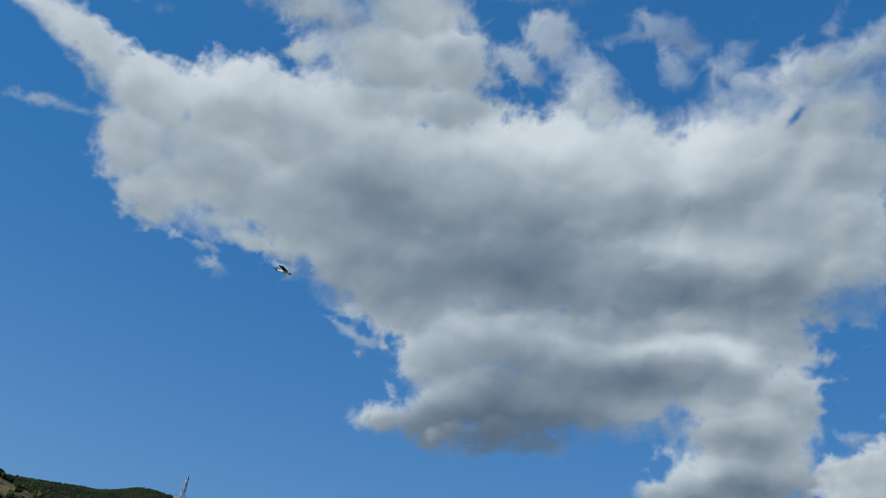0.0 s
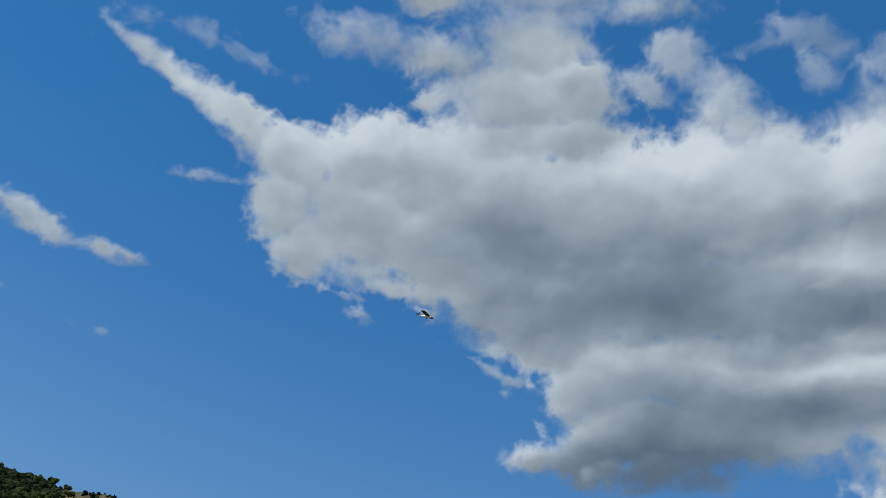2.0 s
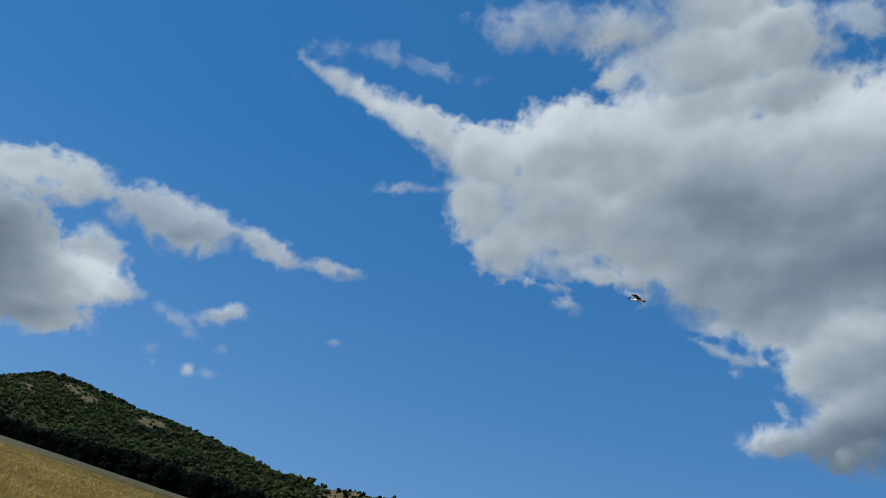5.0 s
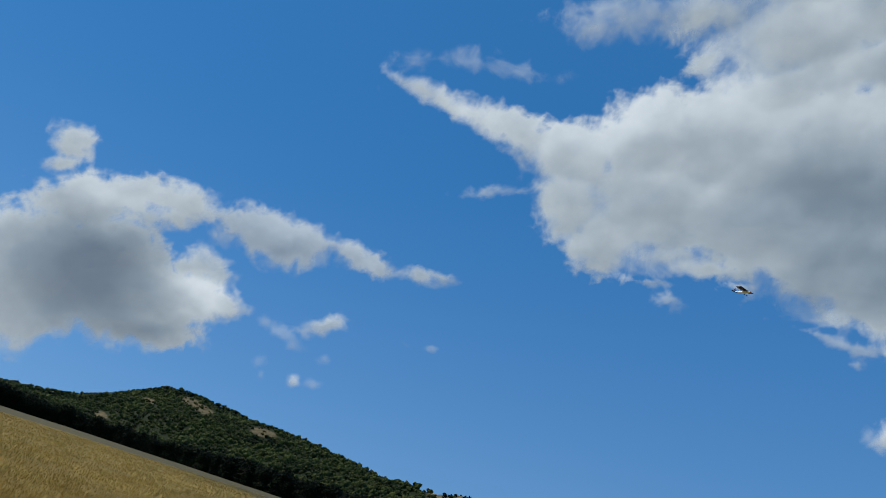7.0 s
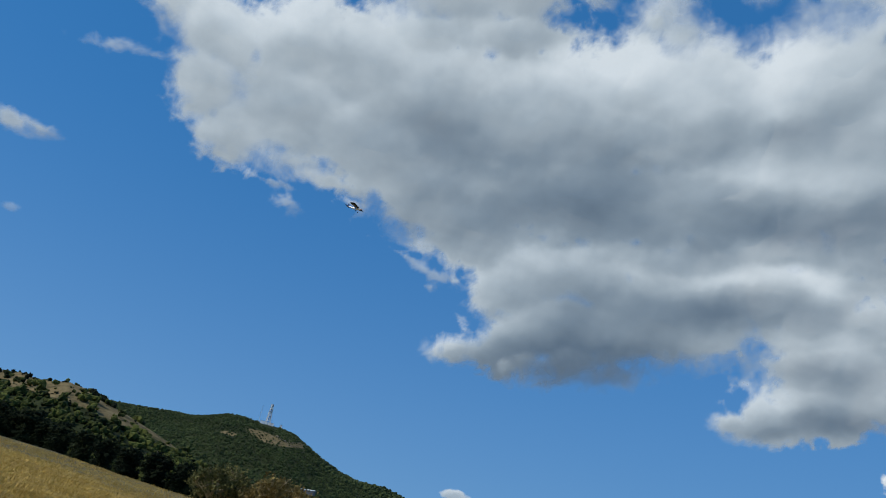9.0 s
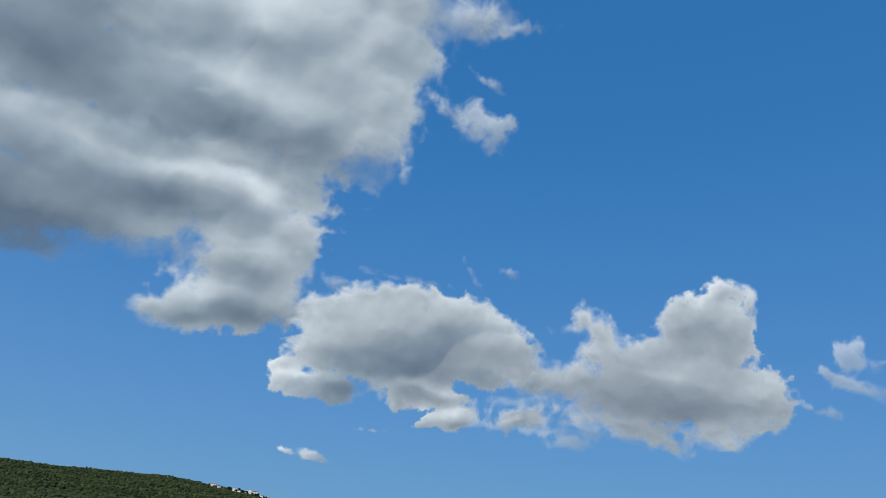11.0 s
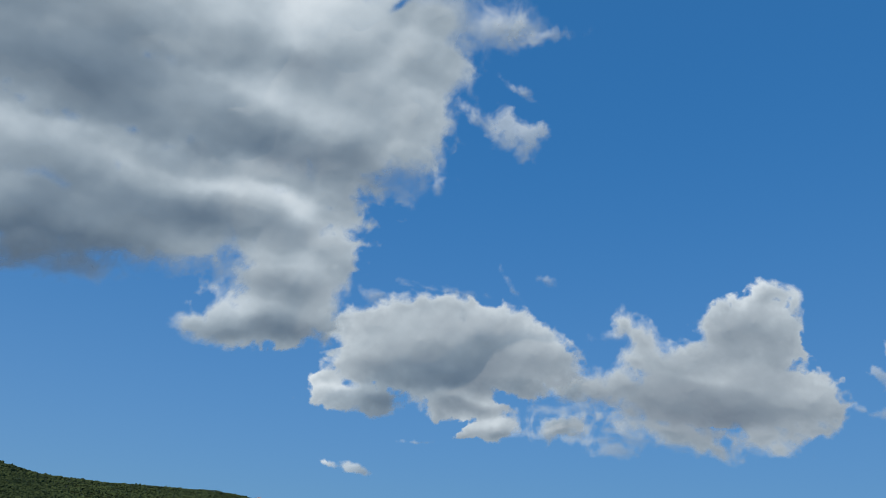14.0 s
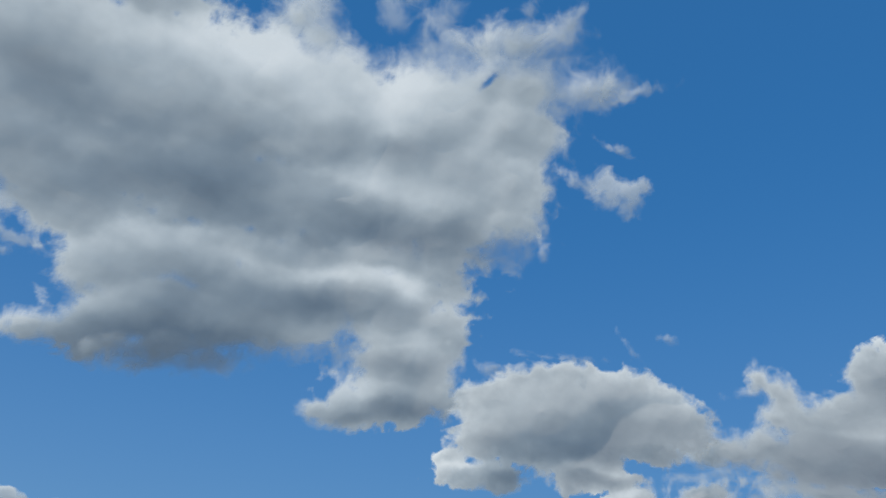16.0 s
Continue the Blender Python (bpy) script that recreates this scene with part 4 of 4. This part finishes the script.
# ---- trees along the field edge ----
def leafy_tree(seed, tall, mat, label, bare_trunk=0.1):
    """A tree with tapered trunk, limbs and a crown of clumps and loose leaves, standing at the origin."""
    r = random.Random(seed)
    tree = thing("tree", label, "tree", group="trees along the field edge")
    bm = bmesh.new()
    add_tube(bm, (0, 0, -0.4), (0.1, 0.05, tall * 0.55), tall * 0.028, tall * 0.013, 7)
    tips = []
    for k in range(9):
        a, h = k * 2.4 + r.uniform(-0.4, 0.4), tall * r.uniform(bare_trunk, 0.55)
        reach = tall * r.uniform(0.16, 0.34)
        tip = (math.cos(a) * reach, math.sin(a) * reach, h + tall * r.uniform(0.1, 0.35))
        add_tube(bm, (0.05, 0.03, h), tip, tall * 0.011, tall * 0.004, 5)
        tips.append(Vector(tip))
    part("trunk", bm, BARK, tree)
    local = np.random.default_rng(seed)
    lobes = [np.array(t) for t in tips] + [np.array((0, 0, tall * h)) for h in (0.14, 0.28, 0.45, 0.62, 0.78)] + [np.array((math.cos(k * 1.57) * tall * 0.2, math.sin(k * 1.57) * tall * 0.2, tall * 0.16)) for k in range(4)]
    verts, faces, base = [], [], 0
    for lobe in lobes:
        wide = tall * local.uniform(0.13, 0.2)
        for _ in range(13):
            v, f = FAR_CROWNS[local.integers(0, 6)]
            d = local.standard_normal(3)
            d /= np.linalg.norm(d)
            c = lobe + d * wide * local.uniform(0.5, 1.0)
            c[2] = max(c[2], tall * 0.06)
            verts.append(v * tall * local.uniform(0.035, 0.075) + c)
            faces.append(f + base)
            base += len(v)
    leaves = 1500
    pick = local.integers(0, len(lobes), leaves)
    d = local.standard_normal((leaves, 3))
    d /= np.linalg.norm(d, axis=1)[:, None]
    c = np.array(lobes)[pick] + d * tall * local.uniform(0.17, 0.25, (leaves, 1))
    c[:, 2] = np.maximum(c[:, 2], tall * 0.05)
    u, w = local.standard_normal((leaves, 3)) * 0.13, local.standard_normal((leaves, 3)) * 0.13
    verts.append(np.stack([c - u, c + w, c + u], 1).reshape(-1, 3))
    faces.append(np.arange(leaves * 3).reshape(-1, 3) + base)
    mesh_object("crown", np.concatenate(verts), np.concatenate(faces), mat, tree)
    return tree


BELT = [(-62, 7.6), (-55, 6.4), (-51, 6.0), (-47, 7.2), (-43, 6.6), (-38, 6.8), (-33, 5.8), (-29, 6.6), (-27, 6.0), (-25, 5.2), (-22.8, 4.6), (-18.6, 4.1), (-14, 3.9)]
kinds = [leafy_tree(300 + k, 6.5, SHADED_LEAF, "dense green tree standing at the field edge, coloured dark as if shaded") for k in range(5)]
spots = []
az = -63.0
while az < -14.2:
    r = float(profile(az, EDGE))
    for row in (0.0, 4.0, 8.0):
        spots.append((az + random.uniform(-0.3, 0.3), r + 2.5 + row + random.uniform(-0.8, 0.8)))
    az += math.degrees(3.4 / r)
for k, (az, r) in enumerate(spots):
    scale = float(profile(az, BELT)) / 6.5 * random.uniform(0.8, 1.12)
    m = Matrix.Translation(on_land(az, r, -0.1)) @ Matrix.Rotation(random.uniform(0, 6.28), 4, "Z")
    if k < len(kinds):
        kinds[k].matrix_world = m
        kinds[k].scale = (scale, scale, scale)
    else:
        made = copy_thing(kinds[k % len(kinds)], m)
        made.scale = (scale, scale, scale)

# low bushes beyond the bare trees, their leaf colour darkened for shade
bush = leafy_tree(411, 3.0, SHADED_LEAF, "low green bush beside the stubble field, coloured dark as if shaded", 0.05)
bush.name = "bush"
tagged(bush, category="bush", group="dark bushes at the field end")
bush.matrix_world = Matrix.Translation(on_land(-8.6, 118, -0.1))
for k in range(35):
    az = -9.5 + k * 0.57
    made = copy_thing(bush, Matrix.Translation(on_land(az, random.uniform(104, 124), -0.1)) @ Matrix.Rotation(k * 2.1, 4, "Z"))
    s = random.uniform(0.9, 1.25) * float(np.interp(az, [-9.5, -5.5, -3.0, 0.5, 2.8, 4.5, 6.0, 10.0], [1.15, 1.3, 1.4, 1.0, 0.5, 0.45, 0.85, 0.8]))
    made.scale = (s, s, s)

for az, r, s in ((-11.4, 92, 1.05), (-10.9, 96, 0.95), (-7.6, 90, 0.9), (-14.2, 100, 1.0)):
    made = copy_thing(bush, Matrix.Translation(on_land(az, r, -0.1)) @ Matrix.Rotation(az, 4, "Z"))
    made.scale = (s, s, s)
lone = copy_thing(bush, Matrix.Translation(on_land(-15.05, 88, -0.1)))
lone.scale = (0.42, 0.42, 0.36)


def withered_tree(seed, tall, label, leaf_share, leaf):
    """A half-dead tree: a thicket of pale crooked branches with some brown leaves."""
    r = random.Random(seed)
    tree = thing("bare_tree", label, "tree", group="withered trees")
    limbs, twigs, ends = bmesh.new(), bmesh.new(), []

    def grow(a, d, length, thick, depth):
        b = a + d * length
        add_tube(limbs if depth < 2 else twigs, a, b, thick, thick * 0.68, 5 if depth < 2 else 4)
        if depth == 5:
            ends.append(b)
            return
        for _ in range(3 if depth else 6):
            bend = Vector((r.gauss(0, 1), r.gauss(0, 1), r.gauss(0.25, 0.6))) * (0.62 if depth else 0.85)
            grow(b - d * length * r.uniform(0, 0.35), (d + bend).normalized(), length * r.uniform(0.62, 0.86), thick * 0.62, depth + 1)

    for k in range(11):
        a, out = k * 2.4 + r.uniform(-0.4, 0.4), 0.15 + 0.065 * k
        grow(Vector((0.2 * math.cos(a), 0.2 * math.sin(a), -0.2)), Vector((out * math.cos(a), out * math.sin(a), 0.9)).normalized(), tall * r.uniform(0.16, 0.24), tall * 0.017, 1)
    part("trunk", limbs, DRY_WOOD, tree)
    part("branchwork", twigs, DRY_WOOD, tree)
    local = np.random.default_rng(seed)
    verts, faces, base = [], [], 0
    for e in ends:
        if local.uniform() > leaf_share:
            continue
        n = 9
        c = np.array(e) + local.standard_normal((n, 3)) * 0.22
        u, w = local.standard_normal((n, 3)) * 0.10, local.standard_normal((n, 3)) * 0.10
        verts.append(np.stack([c - u, c + w, c + u], 1).reshape(-1, 3))
        faces.append(np.arange(n * 3).reshape(-1, 3) + base)
        base += n * 3
    mesh_object("crown", np.concatenate(verts), np.concatenate(faces), leaf, tree)
    return tree


t1 = withered_tree(5, 6.3, "half-dead tree with pale crooked branches and olive leaves", 0.7, OLIVE_LEAF)
t1.matrix_world = Matrix.Translation(on_land(-13.0, 63, -0.1))
t2 = withered_tree(8, 6.9, "withered brown tree with tangled bare branches", 0.75, BROWN_LEAF)
t2.matrix_world = Matrix.Translation(on_land(-9.1, 60, -0.1))
t3 = withered_tree(13, 3.0, "low withered brown shrub with bare twigs", 0.5, BROWN_LEAF)
t3.matrix_world = Matrix.Translation(on_land(6.2, 100, -0.1))


# ---- the mast on the hill ----
def lattice_tower(m, tall, foot, head):
    tower = thing("radio_mast", "tall grey lattice radio mast on the bare hilltop", "mast", m)
    def corner(k, h):
        w = foot + (head - foot) * h / tall
        return Vector((w * (1 if k in (0, 3) else -1), w * (1 if k < 2 else -1), h))
    # white render on legs and alternate bracing paints sunlit steel against dark
    for k in range(4):
        bm = bmesh.new()
        add_tube(bm, corner(k, -2), corner(k, tall), 0.68, 0.52, 6)
        part("leg", bm, LIME, tower)
    levels = [tall * (1 - (1 - i / 6) ** 1.25) for i in range(7)]
    for i in range(6):
        bm = bmesh.new()
        for k in range(4):
            add_tube(bm, corner(k, levels[i]), corner((k + 1) % 4, levels[i + 1]), 0.38, 0.38, 4)
            add_tube(bm, corner(k, levels[i + 1]), corner((k + 1) % 4, levels[i + 1]), 0.38, 0.38, 4)
        part("bracing", bm, DARK_STEEL if i in (1, 3, 5) else LIME, tower)
    for h in (0.62, 0.9):
        bm = bmesh.new()
        bmesh.ops.create_cone(bm, cap_ends=True, segments=12, radius1=head * 1.9, radius2=head * 1.9, depth=0.5, matrix=pose(0, 0, tall * h))
        part("platform", bm, DARK_STEEL, tower)
    for k in range(6):
        a = k * 1.05
        bm = bmesh.new()
        add_box(bm, (0.7, 0.5, 4.2), pose(math.cos(a) * head * 1.8, math.sin(a) * head * 1.8, tall * 0.93, 0, 0, math.degrees(a)), 0.08)
        part("panel_antenna", bm, DARK_STEEL if k % 2 else LIME, tower)
    for a, h in ((3.6, 0.7), (4.6, 0.55), (5.3, 0.78)):
        bm = bmesh.new()
        bmesh.ops.create_cone(bm, cap_ends=True, segments=14, radius1=1.3, radius2=1.1, depth=0.9, matrix=pose(math.cos(a) * head * 1.9, math.sin(a) * head * 1.9, tall * h, 90, 0, math.degrees(a) + 90))
        part("dish", bm, LIME, tower)
    bm = bmesh.new()
    add_tube(bm, (0, 0, tall - 0.5), (0, 0, tall + 3.0), 0.28, 0.12, 6)
    part("top_spike", bm, DARK_STEEL, tower)
    return tower


lattice_tower(Matrix.Translation(on_land(-10.85, 1492, 0)) @ Matrix.Rotation(0.5, 4, "Z"), 41.0, 4.2, 1.5)

pole_spot = on_land(-11.55, 1494, 0)
pole = thing("guyed_pole", "thin grey guyed aerial pole on the hilltop", "mast", Matrix.Translation(pole_spot))
bm = bmesh.new()
add_tube(bm, (0, 0, -2), (0, 0, 36), 0.3, 0.2, 6)
part("shaft", bm, STEEL, pole)
for k in range(3):
    bm = bmesh.new()
    a = k * 2.094
    add_tube(bm, (0, 0, 30), (math.cos(a) * 11, math.sin(a) * 11, -1.5), 0.035, 0.035, 4)
    part("guy_wire", bm, DARK_STEEL, pole)


def small_house(name, label, m, w, d, h, roof, group="", flat=False, category="house"):
    """A plain rendered house with hipped roof, door and windows facing -y."""
    house = thing(name, label, category, m, group)
    bm = bmesh.new()
    add_box(bm, (w, d, h + 3), pose(0, 0, h / 2 - 1.5), 0.06)
    part("wall", bm, LIME, house)
    bm = bmesh.new()
    if flat:
        add_box(bm, (w + 0.5, d + 0.5, 0.35), pose(0, 0, h + 0.18), 0.05)
    else:
        e, top = 0.45, min(w, d) * 0.28
        low = [bm.verts.new((sx * (w / 2 + e), sy * (d / 2 + e), h + 0.02)) for sx, sy in ((-1, -1), (1, -1), (1, 1), (-1, 1))]
        high = [bm.verts.new((sx * (w / 2 - d / 2.6), 0, h + top)) for sx in (-1, 1)]
        for f in ((low[0], low[1], high[1], high[0]), (low[2], low[3], high[0], high[1]), (low[1], low[2], high[1]), (low[3], low[0], high[0]), low):
            bm.faces.new(f)
    part("roof", bm, roof, house)
    storeys = 0 if category == "hut" else max(1, int(h // 2.8))
    for s in range(storeys):
        for x in np.linspace(-w / 2 + 1.6, w / 2 - 1.6, max(2, int(w // 3))):
            bm = bmesh.new()
            add_box(bm, (1.1, 0.12, 1.3), pose(float(x), -d / 2 - 0.02, 1.7 + s * 2.8), 0.02)
            part("window", bm, PANE, house)
    bm = bmesh.new()
    add_box(bm, (1.0, 0.14, 2.1), pose(w * 0.1, -d / 2 - 0.02, 1.05), 0.02)
    part("door", bm, DARK_STEEL, house)
    return house


def facing(az, r, lift=0.0, turn=0.0):
    return Matrix.Translation(on_land(az, r, lift)) @ Matrix.Rotation(-radians(az + turn), 4, "Z")


small_house("equipment_hut", "white flat-roofed hut at the foot of the mast", facing(-11.15, 1490), 14, 6, 5.0, SHEET, flat=True, category="hut")
small_house("equipment_hut", "low white hut below the mast", facing(-10.6, 1488), 12, 5, 4.6, SHEET, flat=True, category="hut")
small_house("equipment_hut", "small white hut on the hilltop's edge", facing(-9.8, 1494), 4, 4, 7.0, SHEET, flat=True, category="hut")

# white houses strung along the far ridge
for az, r, w, h, turn in ((31.9, 2360, 16, 6.5, 10), (32.3, 2345, 9, 6, -15), (33.5, 2375, 15, 7, 5), (33.8, 2345, 9, 5.5, 14), (34.45, 2388, 20, 8.5, 0), (34.95, 2392, 15, 8.5, -8), (35.5, 2372, 8, 6, 12), (36.0, 2365, 12, 6, -10)):
    small_house("house", "white rendered house among trees on the far ridge", facing(az, r - 30, 0.5, turn), w, 9, h, ROOF_TILE, "houses on the far ridge", flat=az in (34.45, 33.5))

# long shed with a pale sheet roof in the valley
shed = thing("shed", "long shed with a pale sheet roof below the forest", "shed", facing(-6.8, 1055, 1.5, 25))
bm = bmesh.new()
add_box(bm, (30, 8, 6.0), pose(0, 0, 0.0), 0.05)
part("wall", bm, DARK_STEEL, shed)
for side in (-1, 1):
    bm = bmesh.new()
    add_box(bm, (31, 4.6, 0.15), pose(0, side * 2.1, 3.6, -side * 18), 0.02)
    part("roof_slope", bm, SHEET, shed)


# ---- rocks on the hills ----
def rock_field(label, spots, low, high):
    ob = woodland("rocks", label, spots, low, high, SMALL_CROWNS, ROCK, 0.55)
    return tagged(ob, category="rocks")


def cluster(az, r, s_az, s_r, n):
    a, d = rng.normal(az, s_az, n), rng.normal(r, s_r, n)
    return np.stack([d * np.sin(np.radians(a)), d * np.cos(np.radians(a)), land(a, d) - 0.4], -1)


rock_field("pale broken rock face below the mast", cluster(-8.9, 1345, 0.9, 22, 90), 0.8, 2.2)
rock_field("pale boulders on the dry shoulder of the spur", cluster(-17.0, 372, 1.0, 20, 60), 0.35, 0.9)
rock_field("white boulders near the far ridge's houses", cluster(34.6, 2300, 1.7, 25, 80), 1.5, 3.6)


# ---- stubble on the field ----
def stubble():
    n = 230000
    az = rng.uniform(-66, -8, n)
    r = 8.0 * (130 / 8.0) ** rng.uniform(0, 1, n)
    z = land(az, r)
    foot = np.stack([r * np.sin(np.radians(az)), r * np.cos(np.radians(az)), z - 0.02], -1)
    tall = rng.uniform(0.05, 0.2, n) * (0.7 + 0.6 * (fbm(foot / 2.5, 2, 0.5, 4) > 0.1))
    a = rng.uniform(0, 2 * math.pi, n)
    wide = 0.003 + 0.0003 * r
    side = np.stack([np.cos(a) * wide, np.sin(a) * wide, np.zeros(n)], -1)
    lean = np.stack([rng.normal(0.04, 0.05, n), rng.normal(0, 0.05, n), tall], -1)
    verts = np.stack([foot - side, foot + side, foot + lean], 1).reshape(-1, 3)
    ob = mesh_object("stubble", verts, np.arange(n * 3).reshape(-1, 3), STRAW)
    return tagged(ob, "short dry golden stubble and grass", "stubble", kind="stuff")


stubble()


# ---- the model aeroplane ----
def model_plane(m):
    plane = thing("model_aeroplane", "white and black radio-controlled model aeroplane in flight", "model aeroplane", m)
    bm = bmesh.new()
    rings = [(-0.52, 0.012, 0.010, 0.02), (-0.46, 0.052, 0.055, 0.0), (-0.28, 0.062, 0.080, 0.0), (0.05, 0.058, 0.085, 0.0), (0.35, 0.036, 0.050, 0.015), (0.66, 0.014, 0.022, 0.035)]
    loops = []
    for y, w, h, lift in rings:
        loops.append([bm.verts.new((w * math.cos(a), y, h * math.sin(a) + lift)) for a in [k * math.tau / 12 for k in range(12)]])
    for p, q in zip(loops, loops[1:]):
        for k in range(12):
            bm.faces.new((p[k], p[(k + 1) % 12], q[(k + 1) % 12], q[k]))
    bm.faces.new(loops[0])
    bm.faces.new(loops[-1])
    part("fuselage", bm, WHITE_FILM, plane, smooth=True)

    def panel(name, mat, half, chord, y0, z0, thick, sweep=0.0, rise=0.0, upright=False, parent=plane, label=""):
        bm = bmesh.new()
        cols = []
        for s in (-1, -0.96, 0, 0.96, 1) if not upright else (0, 0.5, 0.96, 1):
            taper = 1 - sweep * abs(s)
            col = []
            for fy, fz in ((0, 0), (0.08, 0.5), (0.3, 0.7), (0.65, 0.45), (1, 0), (0.6, -0.25), (0.2, -0.35)):
                thin = 0.15 if abs(s) == 1 else 1
                x, y, z = s * half, y0 + (fy * taper + 0.5 * (1 - taper)) * chord, z0 + fz * thick * thin + rise * abs(s)
                col.append(bm.verts.new((x, y, z) if not upright else (fz * thick * thin, y, z0 + s * half)))
            cols.append(col)
        for p, q in zip(cols, cols[1:]):
            for k in range(7):
                bm.faces.new((p[k], p[(k + 1) % 7], q[(k + 1) % 7], q[k]))
        bm.faces.new(cols[0])
        bm.faces.new(cols[-1])
        return part(name, bm, mat, parent, label)

    wing = panel("wing", BLACK_FILM, 0.74, 0.40, -0.32, 0.095, 0.034, 0.05, 0.04)
    for s in (-1, 1):
        bm = bmesh.new()
        add_box(bm, (0.56, 0.2, 0.004), pose(s * 0.40, -0.13, 0.149, 0, -s * 3.1), 0.001)
        part("wing_stripe", bm, WHITE_FILM, wing)
        bm = bmesh.new()
        add_box(bm, (0.42, 0.07, 0.008), pose(s * 0.44, 0.085, 0.118, 0, -s * 3.1), 0.002)
        part("aileron", bm, WHITE_FILM, wing)
    panel("tailplane", BLACK_FILM, 0.29, 0.17, 0.52, 0.05, 0.014, 0.25)
    panel("fin", BLUE_FILM, 0.2, 0.17, 0.50, 0.05, 0.014, 0.35, upright=True)
    bm = bmesh.new()
    add_box(bm, (0.075, 0.17, 0.05), pose(0, -0.24, 0.075), 0.02)
    part("canopy", bm, PANE, plane)
    for x in (-0.13, 0.13):
        bm = bmesh.new()
        add_tube(bm, (x * 0.3, -0.2, -0.06), (x, -0.22, -0.2), 0.005, 0.005, 5)
        leg = part("undercarriage_leg", bm, STEEL, plane)
        bm = bmesh.new()
        bmesh.ops.create_cone(bm, cap_ends=True, segments=14, radius1=0.038, radius2=0.038, depth=0.022, matrix=pose(x + math.copysign(0.016, x), -0.22, -0.2, 0, 90))
        part("wheel", bm, RUBBER, leg)
    bm = bmesh.new()
    for k in (0, 1):
        add_box(bm, (0.13, 0.006, 0.022), pose(0, -0.535, 0, 0, 0, 0) @ pose(0, 0, 0, 0, 40 + 180 * k, 0) @ pose(0.07, 0, 0, 18), 0.002)
    part("propeller", bm, DARK_STEEL, plane)
    bm = bmesh.new()
    bmesh.ops.create_cone(bm, cap_ends=True, segments=12, radius1=0.03, radius2=0.004, depth=0.06, matrix=pose(0, -0.56, 0, 90))
    part("spinner", bm, RED_PAINT, plane, smooth=True)
    return plane


model_plane(Matrix.Translation(heading(-8.49, 26.62) * 49 + Vector((0, 0, EYE))) @ pose(0, 0, 0, 10.7, -5.9, 68.0))
